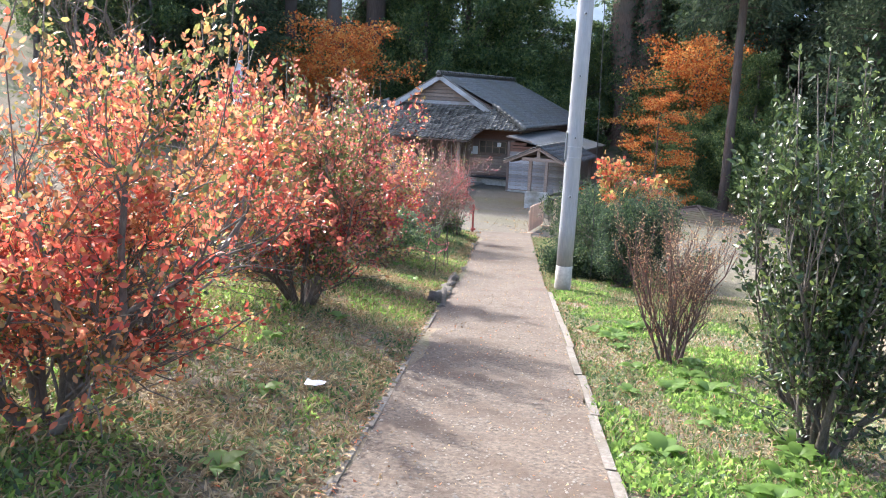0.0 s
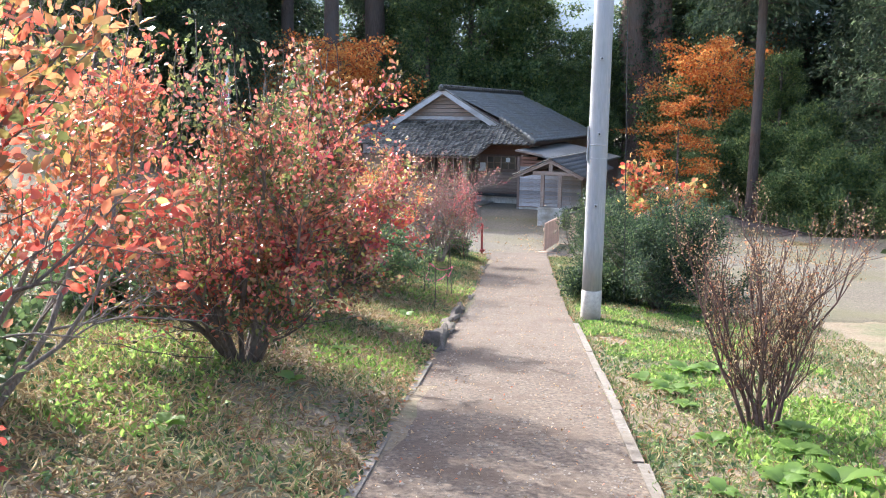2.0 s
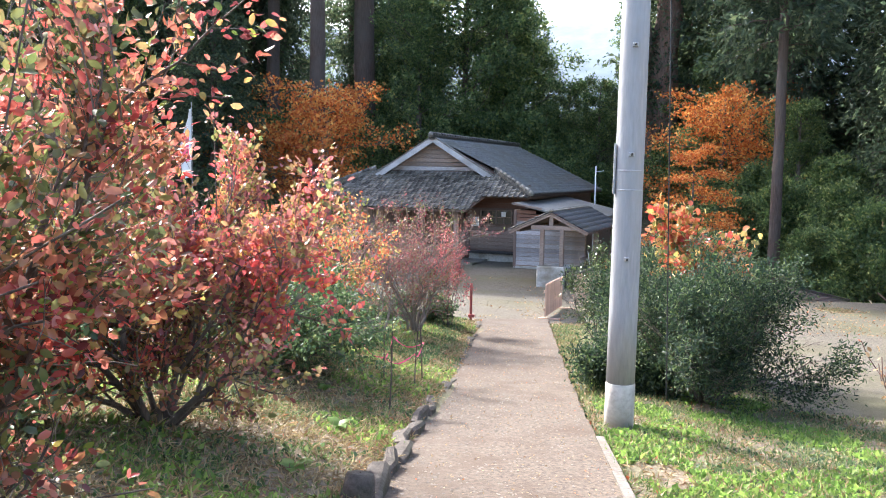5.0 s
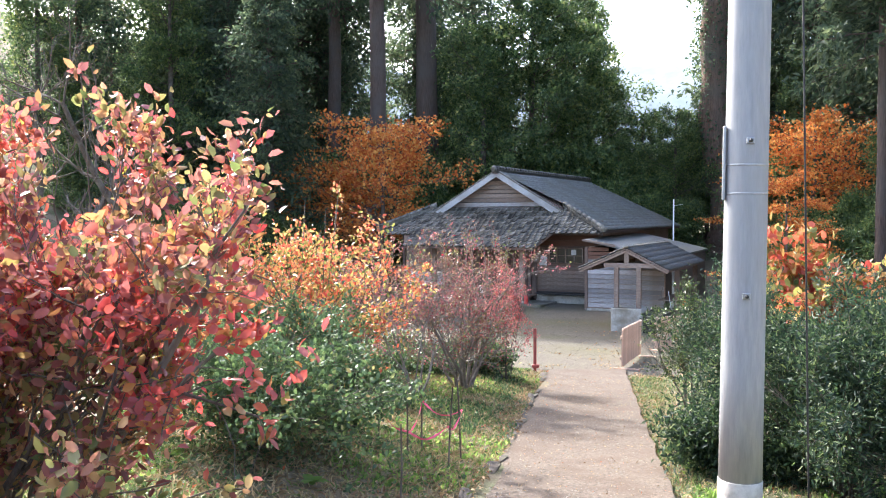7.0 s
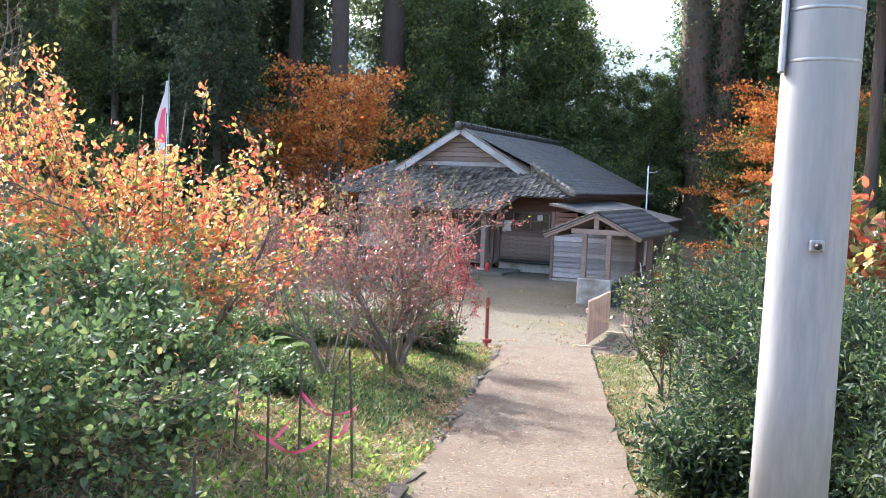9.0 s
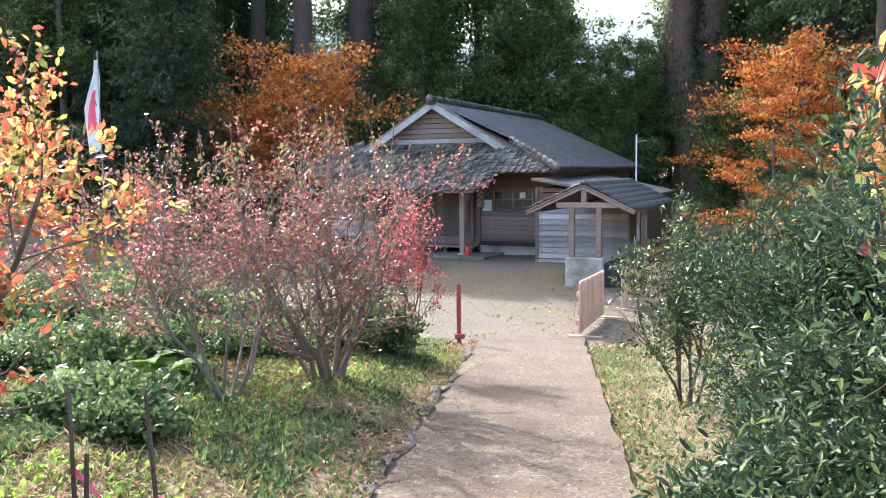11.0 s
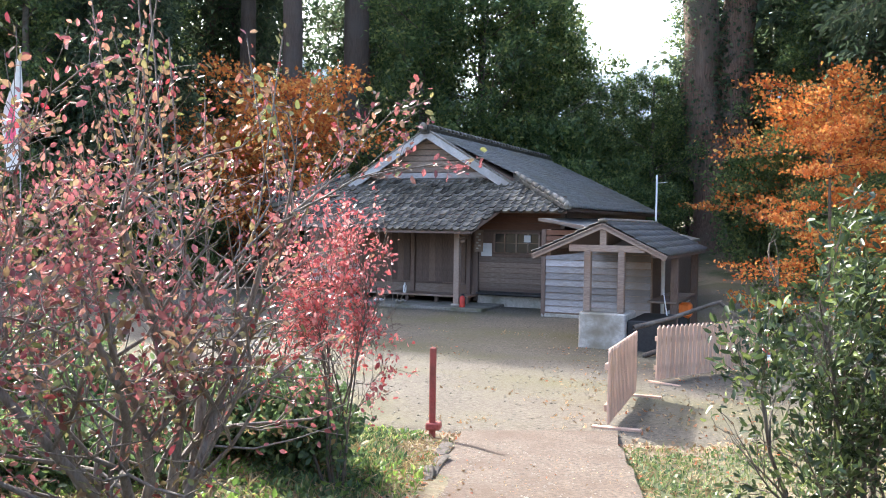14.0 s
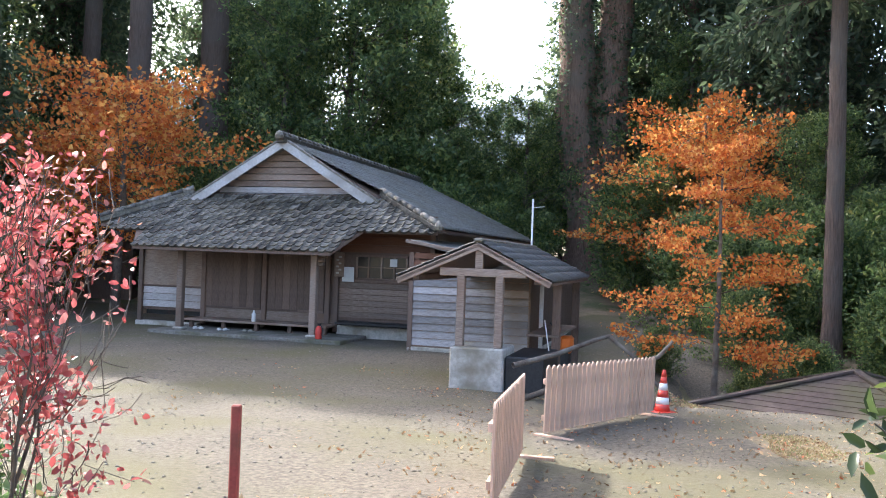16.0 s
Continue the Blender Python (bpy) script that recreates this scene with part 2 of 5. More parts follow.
L_DRY = leaf_material("dry_leaf_litter", [(0.0, (0.20, 0.11, 0.06)), (0.4, (0.36, 0.24, 0.13)), (0.8, (0.50, 0.36, 0.20)), (1.0, (0.55, 0.14, 0.06))], 0.8, 0.15)

L_STRAW = leaf_material("dry_straw", [(0.0, (0.22, 0.15, 0.08)), (0.4, (0.38, 0.28, 0.15)), (0.75, (0.50, 0.41, 0.24)), (0.9, (0.20, 0.25, 0.08)), (1.0, (0.12, 0.2, 0.05))], 0.8, 0.25)


def ground_material():
    m, nt, b = nodes_of("grassy_earth")
    fine = noise_of(nt, 22, 8, 0.7)
    wide = noise_of(nt, 0.8, 5, 0.6)
    green = ramp_of(nt, [(0.3, (0.055, 0.068, 0.028)), (0.7, (0.13, 0.14, 0.062))], fine)
    straw = ramp_of(nt, [(0.3, (0.12, 0.09, 0.06)), (0.7, (0.27, 0.215, 0.14))], fine)
    w = nt.nodes.new("ShaderNodeMapRange")
    w.inputs[1].default_value, w.inputs[2].default_value = 0.37, 0.54
    nt.links.new(wide, w.inputs[0])
    col = mixed(nt, w.outputs[0], green, straw)
    nt.links.new(col, b.inputs["Base Color"])
    b.inputs["Roughness"].default_value = 1.0
    bumped(nt, b, fine, 0.7, 0.03)
    return m


M_GROUND = ground_material()

# ---- mesh helpers ----


def quick_mesh(name, verts, faces, mat):
    """A mesh from arrays of corners and equal-sided faces."""
    verts, faces = np.asarray(verts, np.float32).reshape(-1, 3), np.asarray(faces, np.int32)
    me = bpy.data.meshes.new(name)
    n, k = faces.shape
    me.vertices.add(len(verts))
    me.vertices.foreach_set("co", verts.ravel())
    me.loops.add(n * k)
    me.loops.foreach_set("vertex_index", faces.ravel())
    me.polygons.add(n)
    me.polygons.foreach_set("loop_start", np.arange(0, n * k, k, dtype=np.int32))
    me.update(calc_edges=True)
    me.materials.append(mat)
    return me


def mesh_of(name, bm, mat, smooth=False):
    me = bpy.data.meshes.new(name)
    bm.normal_update()
    bm.to_mesh(me)
    bm.free()
    me.materials.append(mat)
    if smooth:
        me.polygons.foreach_set("use_smooth", [True] * len(me.polygons))
    return me


def part(name, bm, mat, parent, label="", smooth=False):
    """One mesh under a thing or a part; bm may be a bmesh or a finished mesh."""
    ob = new(name, bm if isinstance(bm, bpy.types.Mesh) else mesh_of(name, bm, mat, smooth))
    ob.parent = parent
    return tagged(ob, label)


def thing(name, m, label, category, group="", kind=""):
    ob = new(name)
    ob.matrix_world = m
    ob.empty_display_size = 0.1
    return tagged(ob, label, category, group, kind)


def add_box(bm, lo, hi, bevel=0.0, m=None):
    lo, hi = Vector(lo), Vector(hi)
    r = bmesh.ops.create_cube(bm, size=1, matrix=(m or Matrix()) @ Matrix.Translation((lo + hi) / 2) @ Matrix.Diagonal((*(hi - lo), 1)))
    if bevel:
        edges = list({e for v in r["verts"] for e in v.link_edges})
        bmesh.ops.bevel(bm, geom=edges, offset=bevel, segments=1, affect="EDGES", profile=0.5)


def boxed(lo, hi, bevel=0.004, m=None):
    bm = bmesh.new()
    add_box(bm, lo, hi, bevel, m)
    return bm


def beam(a, b, w, h, bevel=0.006):
    """A squared timber from a to b."""
    a, b = Vector(a), Vector(b)
    m = Matrix.Translation((a + b) / 2) @ (b - a).to_track_quat("X", "Z").to_matrix().to_4x4()
    l = (b - a).length / 2
    return boxed((-l, -w / 2, -h / 2), (l, w / 2, h / 2), bevel, m)


def lathe(profile, sides=20):
    """A turned body from (radius, height) pairs."""
    bm = bmesh.new()
    rings = [[bm.verts.new((r * math.cos(2 * math.pi * k / sides), r * math.sin(2 * math.pi * k / sides), z)) for k in range(sides)] for r, z in profile]
    for a, b in zip(rings, rings[1:]):
        for k in range(sides):
            bm.faces.new((a[k], a[(k + 1) % sides], b[(k + 1) % sides], b[k]))
    bm.faces.new(rings[0][::-1])
    bm.faces.new(rings[-1])
    return bm


def tubes(name, segs, mat, sides=5):
    """All branches of one plant as tapered tubes."""
    a = np.array([s[0] for s in segs]); b = np.array([s[1] for s in segs])
    ra = np.array([s[2] for s in segs]); rb = np.array([s[3] for s in segs])
    d = b - a
    d /= np.linalg.norm(d, axis=1)[:, None] + 1e-9
    ref = np.where(np.abs(d[:, 2:3]) > 0.9, [[1.0, 0, 0]], [[0, 0, 1.0]])
    u = np.cross(d, ref); u /= np.linalg.norm(u, axis=1)[:, None]
    v = np.cross(d, u)
    ang = np.arange(sides) * 2 * np.pi / sides
    ring = u[:, None] * np.cos(ang)[None, :, None] + v[:, None] * np.sin(ang)[None, :, None]
    va = a[:, None] + ring * ra[:, None, None]
    vb = (b + d * 0.1 * rb[:, None])[:, None] + ring * rb[:, None, None]
    verts = np.concatenate([va, vb], 1).reshape(-1, 3)
    k = np.arange(sides); q = (k + 1) % sides
    one = np.stack([k, q, q + sides, k + sides], 1)
    faces = (one[None] + (np.arange(len(segs)) * 2 * sides)[:, None, None]).reshape(-1, 4)
    me = quick_mesh(name, verts, faces, mat)
    me.polygons.foreach_set("use_smooth", [True] * len(me.polygons))
    return me


def leaves(name, at, way, size, mat, rng, width=0.45, droop=0.0, flat=0.6, oval=False):
    """Many leaves, each a blade folded along its midrib, at the given places."""
    at, way = np.asarray(at, float), np.asarray(way, float)
    n = len(at)
    d = way + rng.normal(0, 0.45, (n, 3)); d[:, 2] -= droop
    d /= np.linalg.norm(d, axis=1)[:, None] + 1e-9
    up = np.array([0, 0, 1.0]) * flat + rng.normal(0, 1 - flat * 0.6, (n, 3))
    s = np.cross(d, up); s /= np.linalg.norm(s, axis=1)[:, None] + 1e-9
    h = np.cross(s, d)
    z = (size * rng.uniform(0.6, 1.3, n))[:, None]
    w = width / 2
    if oval:
        curl = rng.uniform(-0.05, 0.22, n)[:, None]
        verts = np.stack([at, at + z * 0.5 * d, at + z * (0.24 * d + 0.78 * w * s + 0.09 * h), at + z * (0.24 * d - 0.78 * w * s + 0.09 * h),
                          at + z * (0.66 * d + 0.86 * w * s + (0.09 - curl * 0.5) * h), at + z * (0.66 * d - 0.86 * w * s + (0.09 - curl * 0.5) * h), at + z * (d - curl * h)], 1).reshape(-1, 3)
        one = np.array([[0, 1, 2], [1, 4, 2], [1, 6, 4], [0, 3, 1], [1, 3, 5], [1, 5, 6]])
        faces = (one[None] + (np.arange(n) * 7)[:, None, None]).reshape(-1, 3)
        return quick_mesh(name, verts, faces, mat)
    verts = np.stack([at, at + z * (0.48 * d), at + z * (0.42 * d + w * s + 0.12 * h), at + z * (0.42 * d - w * s + 0.12 * h), at + z * (d - 0.12 * h)], 1).reshape(-1, 3)
    one = np.array([[0, 1, 2], [1, 4, 2], [0, 3, 1], [1, 3, 4]])
    faces = (one[None] + (np.arange(n) * 5)[:, None, None]).reshape(-1, 3)
    return quick_mesh(name, verts, faces, mat)


def chain(name, line, mat, sides=8):
    """One bent, tapering stem through (place, radius) pairs."""
    ps = np.array([l[0] for l in line]); rs = np.array([l[1] for l in line])
    d = np.gradient(ps, axis=0)
    d /= np.linalg.norm(d, axis=1)[:, None] + 1e-9
    u = np.cross(d, [0.31, 0.95, 0.05]); u /= np.linalg.norm(u, axis=1)[:, None] + 1e-9
    v = np.cross(d, u)
    ang = np.arange(sides) * 2 * np.pi / sides
    verts = (ps[:, None] + (u[:, None] * np.cos(ang)[None, :, None] + v[:, None] * np.sin(ang)[None, :, None]) * rs[:, None, None]).reshape(-1, 3)
    k = np.arange(sides); q = (k + 1) % sides
    one = np.stack([k, q, q + sides, k + sides], 1)
    faces = (one[None] + (np.arange(len(line) - 1) * sides)[:, None, None]).reshape(-1, 4)
    me = quick_mesh(name, verts, faces, mat)
    me.polygons.foreach_set("use_smooth", [True] * len(me.polygons))
    return me


def unit(v):
    return v / (np.linalg.norm(v) + 1e-9)


def grow(rng, p, d, length, r, level, segs, tips, bend=0.2, lift=0.05, kids=2, ratio=0.55, first=0.3, pieces=5, out=0.9, main=None):
    """A branch that wanders, tapers and puts out side branches; twig ends and joints go to tips."""
    for i in range(pieces):
        d = unit(d + rng.normal(0, bend, 3) + np.array([0, 0, lift]))
        q = p + d * length / pieces
        r2 = max(r * (1 - 0.75 / pieces), 0.0015)
        if main is None:
            segs.append((p, q, r, r2))
        else:
            main.append((q, r2))
        if level == 0:
            tips.append((q, d)); tips.append(((p + q) / 2, d))
        elif i + 1 >= first * pieces:
            if i == pieces - 1:
                tips.append((q, d))
            for _ in range(kids):
                side = unit(np.cross(d, rng.normal(0, 1, 3)))
                grow(rng, q, unit(d + side * out), length * ratio * rng.uniform(0.7, 1.2) * (1 - 0.35 * i / pieces), r2 * 0.6, level - 1, segs, tips, bend, lift, kids, ratio, 0.2, max(pieces - 1, 3), out)
        p, r = q, r2
    return p


# ---- ground ----
PROFILE = ((-40, 1.5), (0, 0.03), (5.5, -0.54), (7.1, -0.70), (10.2, -1.05), (13.2, -1.42), (16, -1.74), (22.8, -2.27), (26, -2.42), (30, -2.59), (34, -2.6), (48, -2.6))


def edge_l(y):
    return -1.05 - 0.054 * (y - 5.5)


def edge_r(y):
    return 0.21 - 0.054 * (y - 7.1) + 0.02


def path_z(y):
    return float(np.interp(y, [p[0] for p in PROFILE], [p[1] for p in PROFILE]))


def ground_z(x, y):
    """The lie of the land: a slope down to the yard, a low bank beside the path, a dip by the tin roof and rising woods behind."""
    z = path_z(y)
    fade = min(max((23.5 - y) / 3.0, 0), 1) * min(max(y / 4.0 + 1, 0), 1)
    if x < edge_l(y):
        z += fade * (0.05 + 0.26 * min(max((edge_l(y) - 0.1 - x) / 1.6, 0), 1))
    elif x > edge_r(y):
        z += fade * (0.0 - 0.03 * min(x - edge_r(y), 3.0))
    behind = max(y - 46 - 0.2 * x, 0)
    z += min(behind * 0.12, 8)
    z += 0.45 * max(-x - 16, 0) * min(max((y - 10) / 20, 0), 1)
    z += 0.35 * max(x - 11, 0)
    dip = min(max((x - 2.3) / 1.2, 0), 1) * min(max((y - 29.8) / 1.5, 0), 1) * min(max((36.5 - y) / 2.5, 0), 1) * min(max((11 - x) / 2, 0), 1)
    z -= 0.9 * dip
    far = max(math.hypot(x, y - 20) - 70, 0)
    z = z * max(1 - far / 120, 0) if far else z
    z += 0.03 * noise.noise((x * 0.9, y * 0.9, 0))
    z += 0.05 * max(y - 37, 0) * min(max((x - 1.0) / 2, 0), 1) * (y < 60)
    return z


def grid_axis(lo, hi, fine_lo, fine_hi, step):
    a = list(np.arange(fine_lo, fine_hi + 1e-6, step))
    s, x = step, fine_hi
    while x < hi:
        s *= 1.35; x += s; a.append(min(x, hi))
    s, x = step, fine_lo
    while x > lo:
        s *= 1.35; x -= s; a.insert(0, max(x, lo))
    return a


def in_yard(x, y):
    """Whether a place lies on the bare gravel."""
    wave = 0.35 * noise.noise((x * 0.7, y * 0.7, 9))
    if x < edge_r(min(y, 23)) + 0.1:
        return y > 22.75 + wave * 0.6 and x > -14 and y < 45
    fence = -0.45 if y < 25.6 else -0.25 + (y - 25.6) * 0.62
    if x > fence and 23 < y < 30.2 and noise.noise((x * 0.55, y * 0.55, 21)) < -0.5:
        return False
    if y > 34 and x < 5.0 + wave:
        return y < 44.5
    if x < 2.1 + wave:
        return y > 22.9 + wave * 1.2
    return 14.5 + wave * 2 < y < 30.0 and x < 12


def sheet(name, xs, ys, mat, keep, lift=0.0):
    """A sheet of land over a grid, with the cells that keep allows."""
    idx = {}
    verts, faces = [], []
    def at(i, j):
        if (i, j) not in idx:
            idx[i, j] = len(verts)
            verts.append((xs[i], ys[j], ground_z(xs[i], ys[j]) + lift))
        return idx[i, j]
    for i in range(len(xs) - 1):
        for j in range(len(ys) - 1):
            if keep((xs[i] + xs[i + 1]) / 2, (ys[j] + ys[j + 1]) / 2):
                faces.append((at(i, j), at(i + 1, j), at(i + 1, j + 1), at(i, j + 1)))
    if lift:
        used = np.bincount(np.asarray(faces).ravel(), minlength=len(verts))
        verts = [(x, y, z if n > 3 else z - lift - 0.03) for (x, y, z), n in zip(verts, used)]
    me = quick_mesh(name, verts, faces, mat)
    me.polygons.foreach_set("use_smooth", [True] * len(me.polygons))
    return me


GX, GY = grid_axis(-900, 900, -12, 12, 0.4), grid_axis(-300, 1500, -4, 46, 0.4)
ground = tagged(new("ground", sheet("ground", GX, GY, M_GROUND, lambda x, y: True)), "grassy earth slope with straw and moss", "ground", kind="structure")
YX, YY = list(np.arange(-14, 12, 0.16)), list(np.arange(14, 45, 0.16))
yard = tagged(new("yard", sheet("yard", YX, YY, M_YARD, in_yard, 0.022)), "bare trodden gravel yard before the house", "ground", kind="structure")


def make_path():
    bm = bmesh.new()
    rng = np.random.default_rng(3)
    ys = list(np.arange(-6, 23.01, 0.25))
    rows = []
    for y in ys:
        l, r, z = edge_l(y) + rng.normal(0, 0.012), edge_r(y) + rng.normal(0, 0.012), path_z(y) + 0.035
        row = [(l, y, z - 0.10)] + [(l + (r - l) * k / 6, y + 0.3 * (k / 6) * (y > 22.9), z + 0.012 * noise.noise((k, y, 0))) for k in range(7)] + [(r, y + 0.3 * (y > 22.9), z - 0.10)]
        rows.append([bm.verts.new(v) for v in row])
    for a, b in zip(rows, rows[1:]):
        for k in range(8):
            bm.faces.new((a[k], a[k + 1], b[k + 1], b[k]))
    bm.faces.new(rows[-1][::-1])
    return mesh_of("path", bm, M_PATH)


path = tagged(new("path", make_path()), "worn concrete footpath sloping down to the yard", "path", kind="structure")

# ---- house ----
HOUSE = pose(-4.4, 36.9, -2.6, 0, 0, -14)
house = thing("house", HOUSE, "old single-storey timber house with hipped gable roof", "house")


def pantile():
    """One roof tile with a raised roll and a thick front lip, along -y downhill."""
    bm = bmesh.new()
    xs = (-0.115, -0.075, -0.025, 0.025, 0.065, 0.09, 0.115)
    zs = (0.018, 0.002, 0.0, 0.006, 0.036, 0.046, 0.03)
    back = [bm.verts.new((x, 0.13, z)) for x, z in zip(xs, zs)]
    front = [bm.verts.new((x, -0.13, z + 0.022)) for x, z in zip(xs, zs)]
    lip = [bm.verts.new((x, -0.13, z - 0.012)) for x, z in zip(xs, zs)]
    for k in range(6):
        bm.faces.new((back[k + 1], back[k], front[k], front[k + 1]))
        bm.faces.new((front[k + 1], front[k], lip[k], lip[k + 1]))
    return mesh_of("tile", bm, M_TILE)


TILE = pantile()


def slab(pts, thick, mat, name, parent, label=""):
    """A roof board: a flat polygon given a thickness downwards."""
    bm = bmesh.new()
    top = [bm.verts.new(p) for p in pts]
    low = [bm.verts.new((p[0], p[1], p[2] - thick)) for p in pts]
    bm.faces.new(top)
    bm.faces.new(low[::-1])
    n = len(pts)
    for k in range(n):
        bm.faces.new((top[k], low[k], low[(k + 1) % n], top[(k + 1) % n]))
    bmesh.ops.recalc_face_normals(bm, faces=bm.faces)
    return part(name, bm, mat, parent, label)


def tile_rows(a, b, up, rows, name, mat, parent, inside, pitch=0.222, drop=0.222):
    """A slope of tiles in one mesh, from the eave line a-b upwards; inside tells where tiles lie."""
    src_v = np.array([v.co for v in TILE.vertices]); src_f = np.array([p.vertices for p in TILE.polygons])
    a, b, up = np.array(a, float), np.array(b, float), unit(np.array(up, float))
    along = unit(b - a)
    nor = np.cross(along, up)
    n = int(np.linalg.norm(b - a) / pitch)
    vs, fs = [], []
    rng = np.random.default_rng(5)
    for j in range(rows):
        for i in range(n):
            p = a + along * (i + 0.5) * pitch + up * (j + 0.5) * drop
            if not inside(p):
                continue
            p = p + nor * rng.normal(0, 0.005)
            vs.append(p + src_v[:, 0:1] * along + src_v[:, 1:2] * up + src_v[:, 2:3] * nor)
            fs.append(src_f + len(src_v) * (len(vs) - 1))
    return part(name, quick_mesh(name, np.concatenate(vs), np.concatenate(fs), mat), mat, parent)


def planks(parent, u0, u1, v, z0, z1, high, mat, name="plank", gap=0.014, thick=0.036, seed=1):
    """Lapped weatherboards along the front, one by one."""
    n = max(int(round((z1 - z0) / high)), 1)
    h = (z1 - z0) / n
    me = None
    for k in range(n):
        if me is None:
            bm = bmesh.new()
            w = (u1 - u0) / 2
            pts = [(0, 0.0), (-thick, 0.0), (-thick * 0.3, h - gap), (0, h - gap)]
            ends = [[bm.verts.new((s * w, p, q)) for p, q in pts] for s in (-1, 1)]
            for i in range(4):
                bm.faces.new((ends[0][i], ends[0][(i + 1) % 4], ends[1][(i + 1) % 4], ends[1][i]))
            bm.faces.new(ends[0][::-1]); bm.faces.new(ends[1])
            bmesh.ops.recalc_face_normals(bm, faces=bm.faces)
            me = mesh_of(name, bm, mat)
        ob = part(name, me, mat, parent)
        ob.location = ((u0 + u1) / 2, v, z0 + k * h)


EAVE_V, EAVE_Z, PITCH = -0.6, 2.03, 0.655


def front_z(v):
    return EAVE_Z + PITCH * (v - EAVE_V)


RIDGE_U, RIDGE_Z, GABLE_V, BACK_V = -1.5, 4.66, 1.4, 12.4
SIDE_U, SIDE_Z, LEFT_U, LEFT_Z = 2.8, 2.62, -5.85, 2.62


def build_house():
    # front wall behind the porch
    wall = part("front_wall", boxed((-5.45, 1.3, 0.42), (2.45, 1.42, 2.95)), M_BROWNWOOD, house, "dark weathered timber wall")
    part("side_wall", boxed((2.33, 1.42, 0.3), (2.45, 11.5, 2.7)), M_OLDWOOD, house)
    part("side_wall", boxed((-5.45, 1.42, 0.3), (-5.33, 11.5, 2.7)), M_OLDWOOD, house)
    part("back_wall", boxed((-5.45, 11.5, 0.3), (2.45, 11.62, 2.7)), M_OLDWOOD, house)
    planks(wall, -5.42, -3.62, 1.295, 0.50, 1.02, 0.17, M_PALEWOOD)
    planks(wall, -5.42, -3.62, 1.295, 1.06, 1.95, 0.9, M_OLDWOOD)
    planks(wall, 0.06, 2.42, 1.295, 0.50, 1.34, 0.14, M_OLDWOOD)
    planks(wall, 0.06, 2.42, 1.295, 2.06, 2.62, 0.19, M_REDBROWN)
    planks(wall, -3.5, -0.05, 1.295, 0.32, 0.56, 0.24, M_OLDWOOD)
    # sill and head rails
    part("rail", boxed((-5.44, 1.25, 1.02), (-3.6, 1.297, 1.06)), M_BROWNWOOD, house)
    part("rail", boxed((0.04, 1.25, 1.34), (2.44, 1.30, 1.40)), M_BROWNWOOD, house)
    part("rail", boxed((0.04, 1.25, 2.0), (2.44, 1.30, 2.06)), M_BROWNWOOD, house)
    # sliding board doors
    def board_door(u0, u1):
        d = part("door", boxed((u0, 1.255, 0.57), (u1, 1.292, 2.2)), M_BROWNWOOD, house, "brown board sliding door")
        n = int((u1 - u0) / 0.16)
        w = (u1 - u0) / n
        me = mesh_of("board", boxed((0.003, -0.012, 0), (w - 0.003, 0, 1.55), 0.003), M_BROWNWOOD)
        for k in range(n):
            part("board", me, M_BROWNWOOD, d).location = (u0 + k * w, 1.255, 0.61)
    board_door(-3.52, -2.75)
    board_door(-2.75, -1.98)
    board_door(-1.78, -1.0)
    board_door(-1.0, -0.3)
    # low veranda
    ver = part("veranda_floor", boxed((-3.7, 0.62, 0.26), (0.05, 1.3, 0.31)), M_OLDWOOD, house, "grey boarded veranda edge")
    for k in range(5):
        part("veranda_leg", boxed((-3.6 + k * 0.88, 0.70, 0.1), (-3.51 + k * 0.88, 0.79, 0.26)), M_BROWNWOOD, house)
    # foundation under the window wall
    part("foundation", boxed((0.06, 1.22, 0.0), (2.45, 1.42, 0.30), 0.01), M_CONCRETE, house, "pale concrete foundation")
    part("foundation", boxed((-5.5, 1.22, 0.0), (-3.7, 1.42, 0.14), 0.01), M_CONCRETE, house)
    # Solid near-black strip: the open gap's shade put into colour.
    part("vent_gap_shade", boxed((0.1, 1.31, 0.30), (2.44, 1.40, 0.42)), M_DARK, house)
    # Near-black slab filling the space beneath the floor.
    part("underfloor_slab", boxed((-5.4, 1.45, 0.30), (2.4, 11.4, 0.42)), M_DARK, house)
    # porch step and posts
    part("porch_step", boxed((-4.0, -0.42, 0.0), (0.85, 1.2, 0.10), 0.015), M_SLAB, house, "worn concrete porch slab")
    for u, v in ((-3.4, -0.02), (0.0, 0.0)):
        post = part("porch_post", boxed((u - 0.075, v - 0.075, 0.16), (u + 0.075, v + 0.075, 2.32), 0.012), M_OLDWOOD, house, "weathered square porch post")
        part("post_stone", boxed((u - 0.13, v - 0.13, 0.10), (u + 0.13, v + 0.13, 0.165), 0.025), M_CONCRETE, post)
    for u in (-5.38, -3.56, -1.88, -0.2, 0.02, 2.4):
        part("wall_post", boxed((u - 0.06, 1.2, 0.14), (u + 0.06, 1.298, 2.7), 0.008), M_BROWNWOOD, house)
    part("porch_beam", beam((-4.1, 0, 2.36), (0.5, 0, 2.36), 0.13, 0.17), M_BROWNWOOD, house)
    for u in (-3.4, 0.0):
        part("tie_beam", beam((u, 0.07, 2.28), (u, 1.25, 2.28), 0.1, 0.15), M_BROWNWOOD, house)
    # carved bracket at the porch corner
    bm = bmesh.new()
    for k in range(5):
        add_box(bm, (0.08 + 0.01 * k, -0.05, 1.72 + 0.09 * k), (0.22 + 0.035 * k, 0.05, 1.80 + 0.09 * k), 0.02)
    part("bracket", bm, M_OLDWOOD, house, "carved wooden eave bracket")
